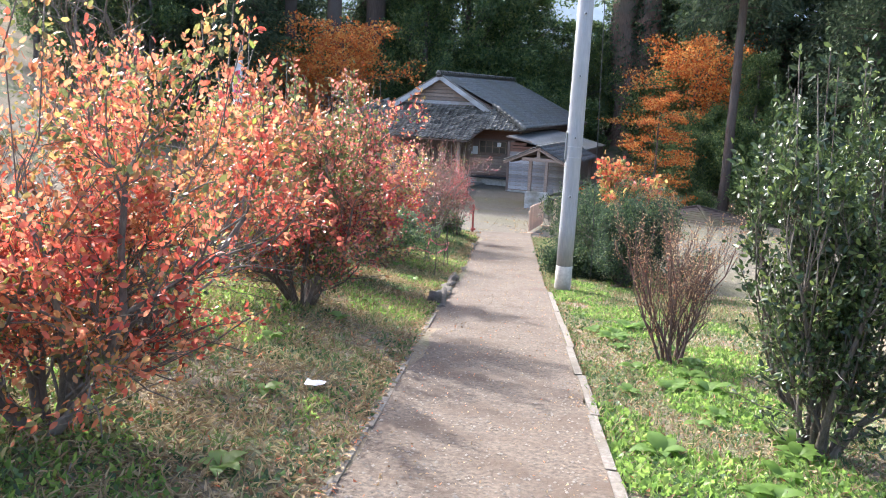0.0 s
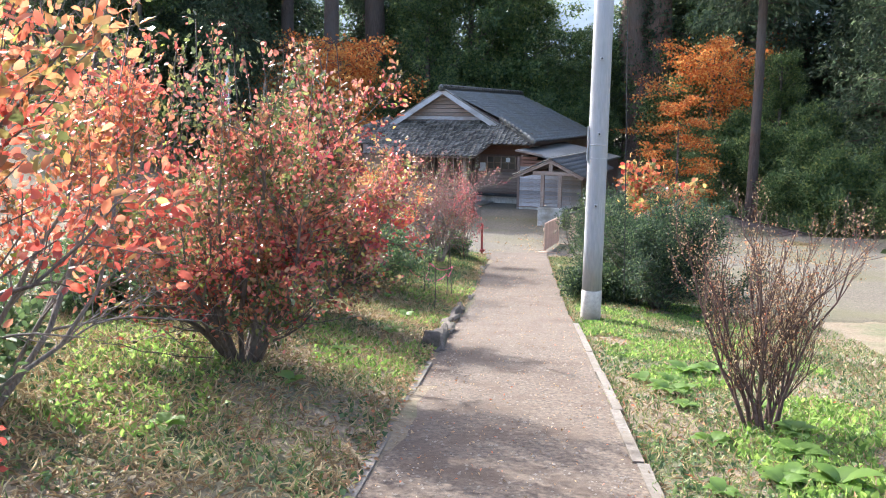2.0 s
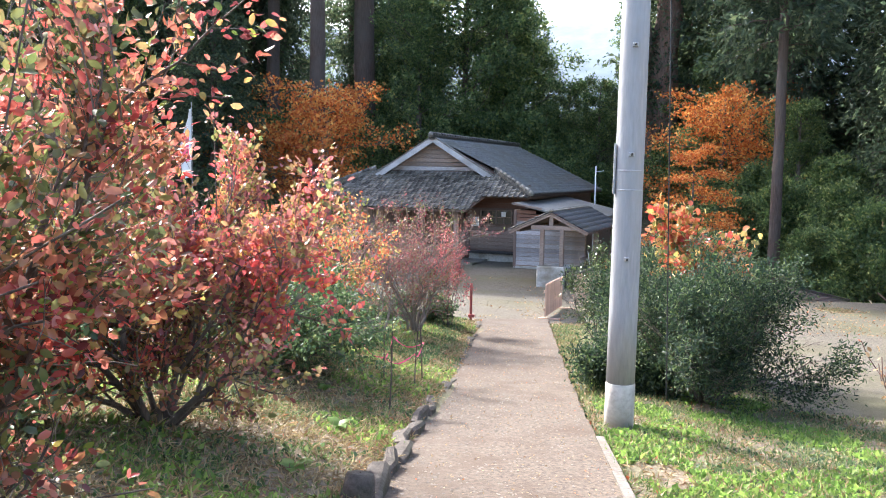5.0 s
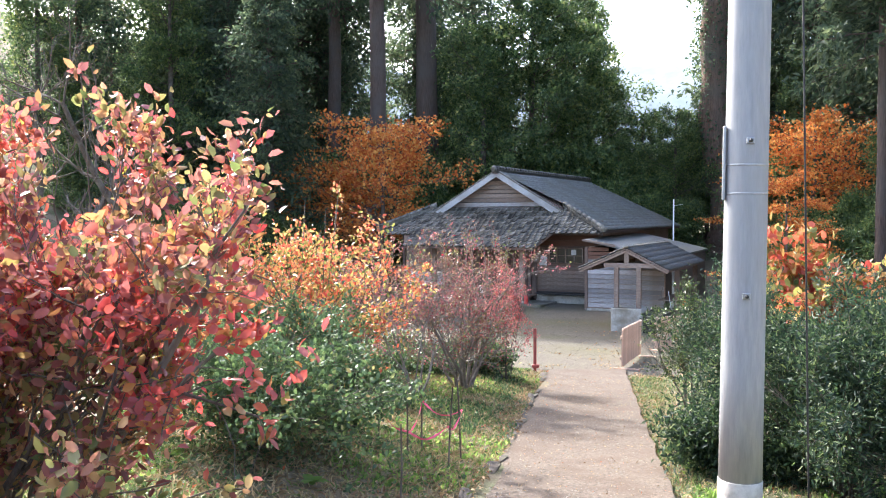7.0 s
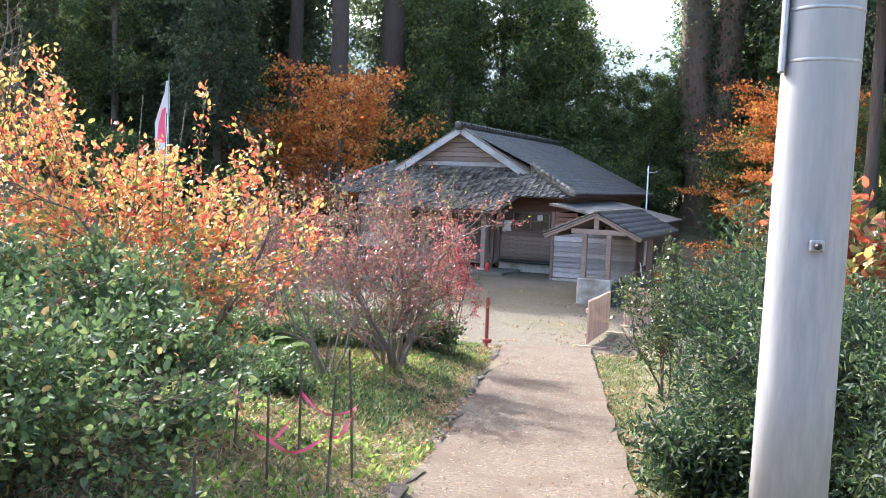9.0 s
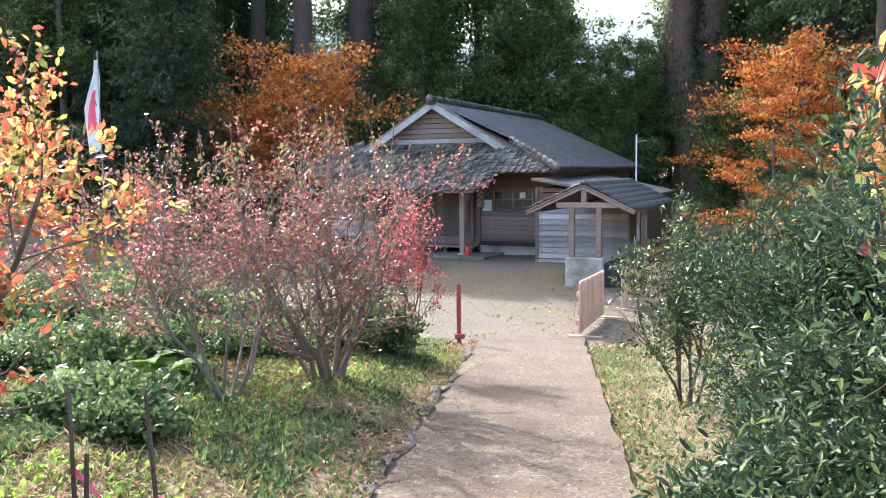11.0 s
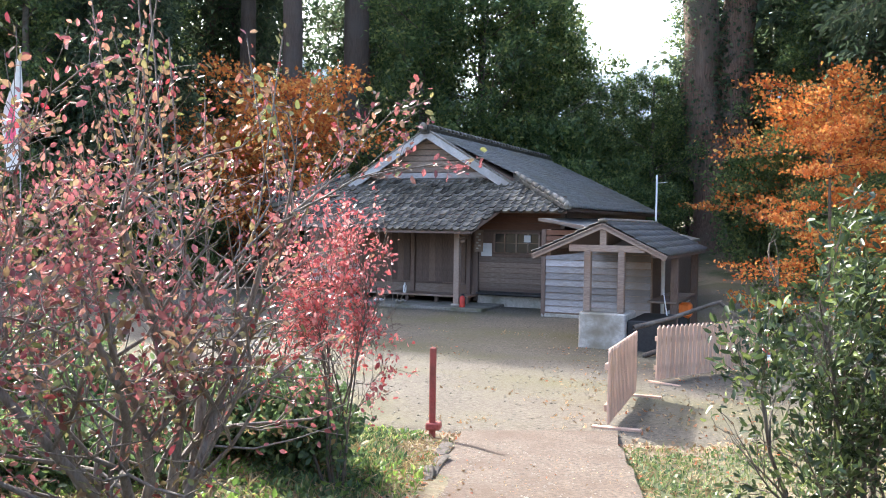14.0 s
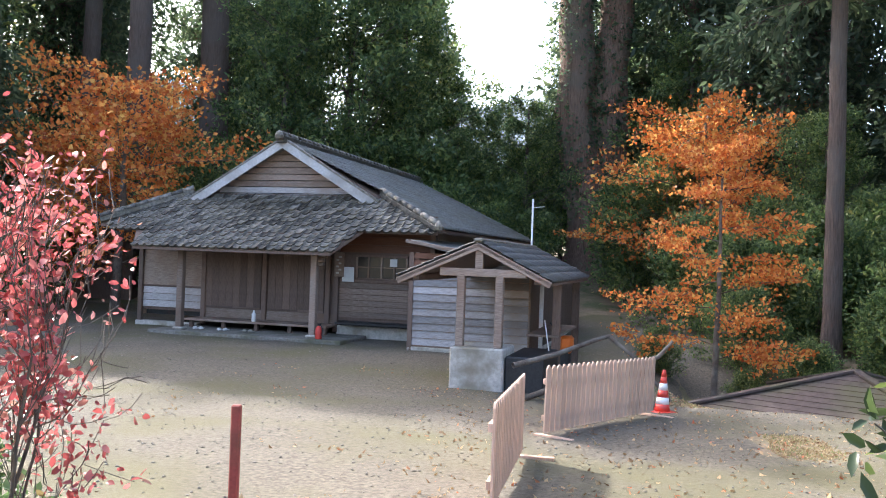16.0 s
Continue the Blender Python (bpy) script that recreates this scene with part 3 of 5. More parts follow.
    # window with four panes, and notices
    win = part("window", boxed((0.50, 1.24, 1.41), (1.80, 1.29, 1.46)), M_BROWNWOOD, house, "dark timber-framed window")
    part("frame", boxed((0.50, 1.24, 1.95), (1.80, 1.29, 2.0)), M_BROWNWOOD, win)
    for u in (0.50, 0.80, 1.12, 1.44, 1.75):
        part("frame", boxed((u, 1.235, 1.46), (u + 0.045, 1.29, 1.95)), M_OLDWOOD, win)
    for u in (0.545, 0.845, 1.165, 1.485):
        part("pane", boxed((u, 1.262, 1.46), (u + 0.275, 1.27, 1.70), 0), M_GLASS, win)
        part("pane", boxed((u, 1.262, 1.72), (u + 0.275, 1.27, 1.95), 0), M_GLASS, win)
        part("glazing_bar", boxed((u, 1.25, 1.70), (u + 0.275, 1.275, 1.72), 0), M_OLDWOOD, win)
    part("notice", boxed((0.16, 1.225, 1.35), (0.46, 1.232, 1.70), 0), M_PAPER, house, "white paper notice on the wall")
    part("notice", boxed((1.36, 1.222, 1.74), (1.54, 1.230, 1.92), 0), M_PAPER, house, "small white paper notice")
    # gable
    gable = part("gable_wall", boxed((-3.5, 1.55, 3.1), (0.5, 1.62, 3.3)), M_OLDWOOD, house, "weathered boarded gable")
    for k in range(8):
        z = 3.30 + k * 0.16
        half = (4.62 - z) / 0.62
        if half > 0.1:
            planks(gable, RIDGE_U - half, RIDGE_U + half, 1.55, z, z + 0.16, 0.16, M_PALEWOOD if k < 2 else M_OLDWOOD)
    for s in (-1, 1):
        end = (RIDGE_U + s * 2.45, GABLE_V - 0.22, 3.17)
        part("bargeboard", beam((RIDGE_U, GABLE_V - 0.22, 4.66), end, 0.05, 0.22), M_BARGE, house, "white-washed bargeboard")
        part("barge_trim", beam((RIDGE_U, GABLE_V - 0.16, 4.78), (end[0] + s * 0.1, end[1] + 0.06, end[2] + 0.09), 0.2, 0.05), M_TILE, house)
    part("gable_sill", boxed((-3.9, 1.36, 3.30), (0.9, 1.5, 3.36)), M_TILE, house)
    # roof boards
    top_v = 1.55
    front = slab([(-4.35, EAVE_V, EAVE_Z), (0.62, EAVE_V, EAVE_Z), (1.05, 0.2, front_z(0.2)), (2.8, 0.2, front_z(0.2)), (1.2, top_v, front_z(top_v)), (-4.3, top_v, front_z(top_v)), (LEFT_U, 0.2, front_z(0.2)), (-4.8, 0.2, front_z(0.2))], 0.07, M_BROWNWOOD, "front_roof", house, "front roof slope of mossy old grey tiles")
    side = slab([(SIDE_U, 0.2, SIDE_Z), (SIDE_U, BACK_V, SIDE_Z), (RIDGE_U, BACK_V, RIDGE_Z), (RIDGE_U, GABLE_V - 0.1, RIDGE_Z), (0.95, GABLE_V - 0.1, 3.42), (1.1, 1.5, 3.38)], 0.08, M_BROWNWOOD, "side_roof", house, "smooth grey tiled roof slope")
    slab([(LEFT_U, 0.2, LEFT_Z), (LEFT_U, BACK_V, LEFT_Z), (RIDGE_U, BACK_V, RIDGE_Z), (RIDGE_U, GABLE_V - 0.1, RIDGE_Z), (-4.0, GABLE_V - 0.1, 3.42), (-4.2, 1.5, 3.38)], 0.08, M_TILE, "side_roof", house)
    slab([(LEFT_U, BACK_V, LEFT_Z), (SIDE_U, BACK_V, SIDE_Z), (RIDGE_U, BACK_V + 0.1, RIDGE_Z)], 0.08, M_OLDWOOD, "back_gable", house)
    along = np.array((RIDGE_U - SIDE_U, 0, RIDGE_Z - SIDE_Z))
    tile_rows((SIDE_U + 0.05, 0.2, SIDE_Z + 0.03), (SIDE_U + 0.05, BACK_V, SIDE_Z + 0.03), along, 22, "tile_field", M_SLATE, side,
              lambda p: p[0] > RIDGE_U and p[1] > min(0.25 + (SIDE_U - p[0]) * 0.8, GABLE_V - 0.1))
    # ridge and hips of stacked tiles
    def ridge(a, b, name, w=0.2, layers=3):
        a, b = Vector(a), Vector(b)
        r = part(name, beam(a, b, w, 0.06 * layers, 0.015), M_TILE, house)
        n = int((b - a).length / 0.28)
        bm = bmesh.new()
        bmesh.ops.create_cone(bm, cap_ends=True, segments=10, radius1=0.085, radius2=0.075, depth=0.29, matrix=Matrix.Rotation(radians(90), 4, "Y"))
        me = mesh_of("cap_tile", bm, M_TILE, True)
        q = (b - a).to_track_quat("X", "Z")
        for k in range(n):
            o = part("cap_tile", me, M_TILE, r)
            o.location, o.rotation_mode, o.rotation_quaternion = a + (b - a) * ((k + 0.5) / n) + Vector((0, 0, 0.03 * layers + 0.03)), "QUATERNION", q
    ridge((RIDGE_U, GABLE_V - 0.35, RIDGE_Z + 0.08), (RIDGE_U, BACK_V, RIDGE_Z + 0.08), "roof_ridge", 0.24, 3)
    ridge((1.0, 1.5, 3.46), (2.8, 0.16, front_z(0.2) + 0.08), "hip_ridge", 0.16, 2)
    ridge((-4.1, 1.5, 3.46), (LEFT_U, 0.16, front_z(0.2) + 0.08), "hip_ridge", 0.16, 2)
    for u, v, z in ((RIDGE_U, GABLE_V - 0.42, RIDGE_Z + 0.16), (2.84, 0.12, front_z(0.2) + 0.12)):
        part("ridge_end_tile", lathe([(0.02, -0.10), (0.10, -0.08), (0.11, 0.0), (0.08, 0.07), (0.03, 0.11), (0.01, 0.13)], 10), M_TILE, house).location = (u, v, z)
    # front tiles one by one
    up = Vector((0, 1, PITCH)).normalized()
    nor = Vector((0, -PITCH, 1)).normalized()
    rot = Matrix(((1, 0, 0), (0, up.y, nor.y), (0, up.z, nor.z))).to_quaternion()
    rng = random.Random(4)
    step = 0.205
    for j in range(15):
        v = EAVE_V + 0.075 + j * 0.146
        if v > 1.5:
            break
        for i in range(42):
            u = -5.7 + step * i
            lo = -4.3 + min(max((v + 0.1) / 0.2, 0), 1) * (-1.4) + max(v - 0.2, 0) * 1.15
            hi = 0.62 + max(v - EAVE_V, 0) * 0.5 if v < 0.15 else 2.75 - (v - 0.2) * 1.25
            if lo < u < hi:
                o = part("tile", TILE, M_TILE, front)
                o.scale = (step / 0.222, 0.9, 1.15)
                o.location, o.rotation_mode, o.rotation_quaternion = Vector((u, v, front_z(v))) + nor * (0.02 + rng.gauss(0, 0.006)), "QUATERNION", rot
    # rafters under the porch eave
    me = mesh_of("rafter", beam((0, EAVE_V + 0.06, EAVE_Z - 0.06), (0, 1.3, front_z(1.3) - 0.12), 0.06, 0.07), M_BROWNWOOD)
    for k in range(14):
        part("rafter", me, M_BROWNWOOD, house).location = (-4.25 + k * 0.37, 0, 0)
    part("bench", boxed((0.16, 0.86, 0.36), (2.4, 1.2, 0.41), 0.01), M_DARK, house, "dark narrow ledge under the window")
    # side wing with pale weatherboards
    wing = part("wing_wall", boxed((2.45, -0.45, 0.10), (5.0, -0.33, 1.75)), M_OLDWOOD, house, "wing wall of silvery weatherboards")
    planks(wing, 2.5, 4.97, -0.452, 0.14, 1.70, 0.155, M_PALEWOOD)
    planks(wing, 2.5, 3.9, -0.452, 1.72, 1.96, 0.12, M_REDBROWN)
    planks(wing, 2.5, 3.2, -0.452, 1.97, 2.10, 0.13, M_REDBROWN)
    part("wing_side", boxed((4.88, -0.33, 0.1), (5.0, 6.5, 1.75)), M_BROWNWOOD, house)
    part("wing_side", boxed((2.45, -0.33, 0.1), (2.57, 1.3, 2.1)), M_OLDWOOD, house)
    part("wing_sill", boxed((2.4, -0.5, 0.0), (5.05, 6.5, 0.10), 0.01), M_CONCRETE, house)
    part("corner_post", boxed((2.40, -0.5, 0.0), (2.50, -0.40, 2.1)), M_BROWNWOOD, house)
    slab([(2.45, -0.7, 2.36), (5.08, -0.7, 1.80), (5.08, 6.6, 1.85), (2.45, 6.6, 2.45)], 0.06, M_SLATE, "wing_roof", house, "low grey wing roof")
    part("fascia", beam((2.40, -0.79, 2.33), (3.5, -0.79, 2.16), 0.03, 0.07), M_OLDWOOD, house)


build_house()

# ---- wash-stand shelter ----
shelter = thing("shelter", HOUSE, "small timber shelter with tiled gable roof over a concrete basin", "shelter")


def build_shelter():
    ru, rz, v0, v1 = 5.0, 2.24, -5.15, -0.2
    eaves = ((3.72, 1.66), (6.12, 1.68))
    part("plinth", boxed((4.62, -5.2, -0.02), (5.45, -4.3, 0.67), 0.025), M_CONCRETE, shelter, "whitewashed concrete plinth with damp stains")
    part("basin", boxed((5.46, -5.1, 0.0), (6.05, -3.6, 0.56), 0.02), M_DARK, shelter, "black water basin")
    for u, v, z0 in ((4.74, -5.06, 0.67), (5.34, -5.06, 0.67)):
        part("post", boxed((u - 0.06, v - 0.06, z0), (u + 0.06, v + 0.06, 1.78), 0.01), M_OLDWOOD, shelter, "weathered square post")
    for u, v in ((5.95, -3.2), (5.95, -0.6)):
        part("post", boxed((u - 0.07, v - 0.07, -0.02), (u + 0.07, v + 0.07, 1.78), 0.01), M_BROWNWOOD, shelter)
    part("cross_beam", beam((4.4, -5.06, 1.80), (5.75, -5.06, 1.80), 0.11, 0.12), M_OLDWOOD, shelter)
    part("king_post", boxed((4.95, -5.10, 1.86), (5.07, -5.02, 2.14), 0.006), M_OLDWOOD, shelter)
    for u in (4.0, 5.9):
        part("purlin", beam((u, -5.05, 1.70), (u, -0.3, 1.70), 0.1, 0.1), M_BROWNWOOD, shelter)
    part("purlin", beam((5.0, -5.05, 2.10), (5.0, -0.3, 2.10), 0.1, 0.1), M_BROWNWOOD, shelter)
    for u, z in eaves:
        part("bargeboard", beam((ru, v0 + 0.02, rz - 0.04), (u, v0 + 0.02, z - 0.03), 0.04, 0.10), M_OLDWOOD, shelter)
        r = slab([(ru, v0, rz), (u, v0, z), (u, v1, z), (ru, v1, rz)], 0.045, M_BROWNWOOD, "roof_slope", shelter, "grey tiled slope")
        lo, hi = (u, v0, z + 0.02), (u, v1, z + 0.02)
        a, b = (lo, hi) if u > ru else (hi, lo)
        tile_rows(a, b, (ru - u, 0, rz - z), 6, "tile_field", M_DARKTILE, r, lambda p: True)
    part("ridge_cap", beam((ru, v0 - 0.03, rz + 0.05), (ru, v1, rz + 0.05), 0.14, 0.06, 0.02), M_TILE, shelter)
    part("shelf", boxed((5.45, -3.3, 0.72), (6.0, -0.8, 0.76)), M_OLDWOOD, shelter)


build_shelter()

# ---- plants ----


def plant(name, label, category, x, y, seed, stems, height, reach, radius, mat, bark, leaf_size, per_tip, level=2, kids=2, ratio=0.5, bend=0.22, lift=0.1, spread=0.7,
          width=0.58, first=0.2, out=0.9, scatter=0.05, group="", flat=0.4, pieces=5, droop=0.0, shoots=0, low=0.05, sink=0.03, basal=0, basal_top=0.35, gaps=None, gap_size=2.4):
    """A many-stemmed shrub, brought to its height and reach: stems, side branches and twigs, and a crown of single leaves."""
    rng = np.random.default_rng(seed)
    ob = thing(name, Matrix.Translation((x, y, ground_z(x, y) - sink)), label, category, group)
    segs, tips, mains = [], [], []
    for k in range(stems):
        a = 2 * math.pi * (k + rng.uniform(-0.3, 0.3)) / stems
        o = np.array([math.cos(a), math.sin(a), 0])
        d = unit(np.array([0, 0, 1.0]) + o * spread * rng.uniform(0.2, 1.3))
        start, r = o * radius * 2.5 * rng.uniform(0.5, 1.3) / reach, radius * rng.uniform(0.7, 1.2)
        line = [(start, r * 1.15)]
        grow(rng, start, d, rng.uniform(0.7, 1.05), r, level, segs, tips, bend, lift, kids, ratio, first, pieces, out, line)
        mains.append(line)
    at = np.array([t[0] for t in tips])
    kz = height / np.percentile(at[:, 2], 99)
    kr = reach / np.percentile(np.hypot(at[:, 0], at[:, 1]), 93)
    fit = np.array([kr, kr, kz])
    # long upright shoots above the crown
    for k in range(shoots):
        a, rr = rng.uniform(0, 6.28), reach * 0.75 * math.sqrt(rng.uniform())
        p = np.array([rr * math.cos(a), rr * math.sin(a), height * rng.uniform(0.62, 0.8)]) / fit
        ways = unit(np.array([rng.normal(0, 0.15), rng.normal(0, 0.15), 1.0]))
        for s in range(9):
            q = p + ways * height * 0.04 / fit
            segs.append((p, q, 0.004, 0.003))
            tips += [(q, ways), ((p + q) / 2, ways)]
            p = q
    # short leafy side shoots low on the plant
    for k in range(basal):
        a, rr = rng.uniform(0, 6.28), 0.35 * reach * rng.uniform()
        o = np.array([math.cos(a), math.sin(a), 0])
        p = (o * rr + np.array([0, 0, height * basal_top * rng.uniform(0.05, 1.0)])) / fit
        ways = unit(o + np.array([0, 0, rng.uniform(0.1, 0.9)]))
        run = reach * rng.uniform(0.06, 0.13)
        for s in range(6):
            ways = unit(ways + rng.normal(0, 0.18, 3))
            q = p + ways * run / fit
            segs.append((p, q, 0.004, 0.003))
            tips += [(q, ways), ((p + q) / 2, ways)]
            p = q
    for line in mains:
        part("stem", chain("stem", [(p * fit, r) for p, r in line], bark), bark, ob)
    twigs = part("twig_growth", tubes("twig_growth", [(p * fit, q * fit, r0, r1) for p, q, r0, r1 in segs], bark, 4), bark, ob)
    tagged(twigs, kind="stuff")
    if gaps is not None:  # leaves stand in clusters, with bare twigs between them
        tips = [t for t in tips if noise.noise(Vector(t[0] * fit) * gap_size + Vector((seed * 3.1, 0, 0))) > gaps]
    at = np.repeat(np.array([t[0] for t in tips]) * fit, per_tip, 0)
    way = np.repeat(np.array([t[1] for t in tips]), per_tip, 0)
    at = at + rng.normal(0, scatter, at.shape)
    way = way + rng.normal(0, 0.7, way.shape)
    keep = at[:, 2] > low
    crown = part("crown", leaves("crown", at[keep], way[keep], leaf_size, mat, rng, width, droop, flat, True), mat, ob)
    tagged(crown, kind="stuff")
    return ob


SH = "autumn shrubs beside the path"
plant("autumn_shrub", "tall shrub turning red, orange and yellow", "shrub", -2.3, 3.5, 11, 12, 1.8, 1.15, 0.024, L_CORAL, M_BARK, 0.038, 4, group=SH, scatter=0.03, shoots=16, basal=40, basal_top=0.4, low=0.2, first=0.2, gaps=-0.2)
plant("autumn_shrub", "large shrub with glossy red and orange leaves", "shrub", -2.35, 7.7, 12, 13, 2.0, 1.05, 0.022, L_MIXED, M_BARK, 0.042, 4, group=SH, scatter=0.03, shoots=24, basal=40, basal_top=0.5, low=0.3, first=0.2, spread=0.9, gaps=-0.24)
plant("autumn_shrub", "tall open shrub with orange-red leaves and pale stems", "shrub", -2.85, 5.6, 18, 8, 1.95, 1.0, 0.020, L_CORAL, M_PALEBARK, 0.039, 3, group=SH, scatter=0.03, shoots=16, low=0.7, first=0.3, gaps=-0.2)
plant("autumn_shrub", "broad shrub with dark red glossy leaves", "shrub", -2.8, 10.4, 13, 12, 1.75, 1.0, 0.022, L_RED, M_BARK, 0.048, 4, group=SH, scatter=0.03, shoots=8, basal=30, basal_top=0.5, low=0.22, first=0.2, spread=0.9, gaps=-0.26)
plant("autumn_shrub", "shrub with orange and yellow leaves", "shrub", -3.5, 14.9, 14, 9, 1.95, 1.15, 0.018, L_YELLOW, M_BARK, 0.042, 4, group=SH, scatter=0.03, shoots=14, low=0.5, gaps=-0.24)
plant("autumn_shrub", "thin shrub with dull pink leaves and pale stems", "shrub", -3.0, 17.5, 15, 7, 1.8, 1.0, 0.015, L_PINK, M_PALEBARK, 0.032, 2, group=SH, scatter=0.02, low=0.55, first=0.3, spread=0.7, gaps=-0.14)
plant("autumn_shrub", "thin shrub with coral and pink leaves", "shrub", -4.35, 18.6, 19, 8, 1.75, 1.05, 0.015, L_PINK, M_PALEBARK, 0.036, 2, group=SH, scatter=0.02, shoots=6, low=0.5, first=0.3, gaps=-0.2)
plant("autumn_shrub", "many-branched shrub with dull pink leaves", "shrub", -2.7, 18.8, 16, 8, 2.05, 1.05, 0.028, L_PINK, M_PALEBARK, 0.034, 2, group=SH, scatter=0.025, shoots=12, low=0.4, first=0.2, gaps=-0.22)
plant("autumn_shrub", "slender shrub with bright red leaves", "shrub", -2.34, 20.3, 17, 7, 1.75, 0.46, 0.009, L_BRIGHTRED, M_BARK, 0.032, 2, group=SH, scatter=0.03, first=0.3, spread=0.45, low=0.4, gaps=-0.08)
GB = "green bushes under the shrubs"
plant("leafy_bush", "low green leafy bush under the autumn shrubs", "bush", -3.1, 13.3, 21, 16, 1.0, 1.05, 0.010, L_LEAFY, M_BARK, 0.038, 5, group=GB, scatter=0.045, gaps=-0.3)
plant("leafy_bush", "low green leafy bush between bare stems", "bush", -4.9, 20.2, 22, 12, 0.6, 0.9, 0.010, L_LEAFY, M_BARK, 0.06, 2, group=GB, scatter=0.07)
plant("leafy_bush", "low green leafy bush behind the shrubs", "bush", -3.9, 9.6, 23, 14, 0.8, 1.1, 0.010, L_LEAFY, M_BARK, 0.055, 3, group=GB, scatter=0.07)
plant("leafy_bush", "low green leafy bush behind the shrubs", "bush", -4.0, 5.6, 24, 14, 0.75, 1.1, 0.010, L_LEAFY, M_BARK, 0.055, 3, group=GB, scatter=0.07)
plant("leafy_bush", "low green bush at a shrub's foot", "bush", -2.9, 20.6, 25, 10, 0.5, 0.5, 0.008, L_LEAFY, M_BARK, 0.05, 2, group=GB, scatter=0.06)
for k, (x, y, h, r) in enumerate(((-4.3, 19.3, 0.28, 0.9), (-3.5, 20.0, 0.22, 0.6), (-4.5, 18.2, 0.32, 0.8), (-3.3, 16.6, 0.18, 0.45), (-4.7, 20.8, 0.3, 0.9), (-3.7, 21.6, 0.2, 0.6), (-5.6, 21.6, 0.7, 1.0), (-6.9, 21.9, 0.8, 1.1), (-8.2, 22.0, 0.8, 1.1))):
    plant("leafy_bush", "low green undergrowth beneath the pink shrubs", "bush", x, y, 120 + k, 14, h, r, 0.006, L_LEAFY, M_BARK, 0.05, 3, group=GB, scatter=0.05)
plant("holly_shrub", "upright glossy evergreen holly shrub", "shrub", 1.74, 5.3, 31, 12, 2.2, 0.62, 0.022, L_EVER, M_BARK, 0.047, 3, lift=0.22, scatter=0.025, first=0.1, shoots=9, basal=46, basal_top=0.45, spread=0.5, low=0.06, width=0.5, gaps=-0.3)
plant("bare_shrub", "leafless reddish-brown twiggy shrub", "shrub", 1.14, 7.7, 32, 12, 1.5, 0.46, 0.014, L_DRY, M_TWIG, 0.016, 1, lift=0.3, bend=0.26, scatter=0.02, spread=0.45, ratio=0.45, first=0.15, out=0.45)
DB = "dark bushes beside the pole"
plant("dark_bush", "dense dark green bush beside the pole", "bush", 1.2, 14.75, 33, 22, 1.6, 1.0, 0.014, L_BUSH, M_BARK, 0.045, 8, scatter=0.06, width=0.32, first=0.15, group=DB, gaps=-0.3)
plant("dark_bush", "dense dark green bush with narrow leaves", "bush", 1.15, 17.0, 34, 24, 1.7, 1.0, 0.014, L_BUSH, M_BARK, 0.045, 8, scatter=0.06, width=0.32, first=0.15, group=DB, gaps=-0.3)
plant("dark_bush", "low dark green bush at the path edge", "bush", 0.45, 15.2, 37, 14, 0.55, 0.55, 0.010, L_BUSH, M_BARK, 0.06, 3, scatter=0.07, width=0.35, first=0.15, group=DB)
plant("maple_sapling", "orange-red maple sapling rising from the bush", "tree", 1.35, 16.4, 35, 3, 2.15, 0.5, 0.016, L_YELLOW, M_BARK, 0.09, 4, first=0.6, scatter=0.07, spread=0.2, low=1.4, width=0.7)
plant("small_evergreen", "small open broadleaf evergreen tree by the path", "tree", 0.24, 19.25, 36, 6, 1.65, 0.56, 0.018, L_EVER, M_BARK, 0.044, 3, scatter=0.03, first=0.25, low=0.3, spread=0.75, width=0.42, gaps=-0.14)

# ---- utility pole ----
pz = ground_z(0.18, 12.84)
pole = thing("utility_pole", Matrix.Translation((0.18, 12.84, pz)) @ pose(0, 0, 0, 0, 0.4, 0), "light grey painted steel utility pole", "utility pole")
part("shaft", lathe([(0.122, 0.36), (0.121, 1.0), (0.117, 3.0), (0.106, 8.5)], 28), M_POLE, pole, smooth=True)
part("base_sleeve", lathe([(0.126, -0.2), (0.126, 0.385), (0.1225, 0.39)], 28), M_CONCRETE, pole, "pale concrete-grey base sleeve", True)
for z in (2.03, 2.19):
    part("clamp_band", lathe([(0.1185, z), (0.1205, z + 0.004), (0.1205, z + 0.01), (0.1185, z + 0.014)], 28), M_GALV, pole, "", True)
part("strap_box", boxed((-0.135, -0.06, 2.00), (-0.118, -0.02, 2.42)), M_GALV, pole)
for z, a in ((1.46, -90), (2.33, -88), (3.22, -90), (4.1, -86), (5.0, -90)):
    bo = part("step_bolt", boxed((0.105, -0.022, z - 0.018), (0.140, 0.022, z + 0.018), 0.004, pose(0, 0, 0, 0, 0, a)), M_GALV, pole)
    part("bolt_head", lathe([(0.011, 0.0), (0.011, 0.02), (0.006, 0.026)], 10), M_DARK, bo).matrix_basis = pose(0, 0, 0, 0, 0, a) @ pose(0.138, 0, z, 0, 90, 0)
part("stay_wire", tubes("stay_wire", [((0.12, 0.02, 8.3), (0.42, 0.25, 0.2), 0.006, 0.006)], M_DARK, 6), M_DARK, pole)

# ---- fences ----


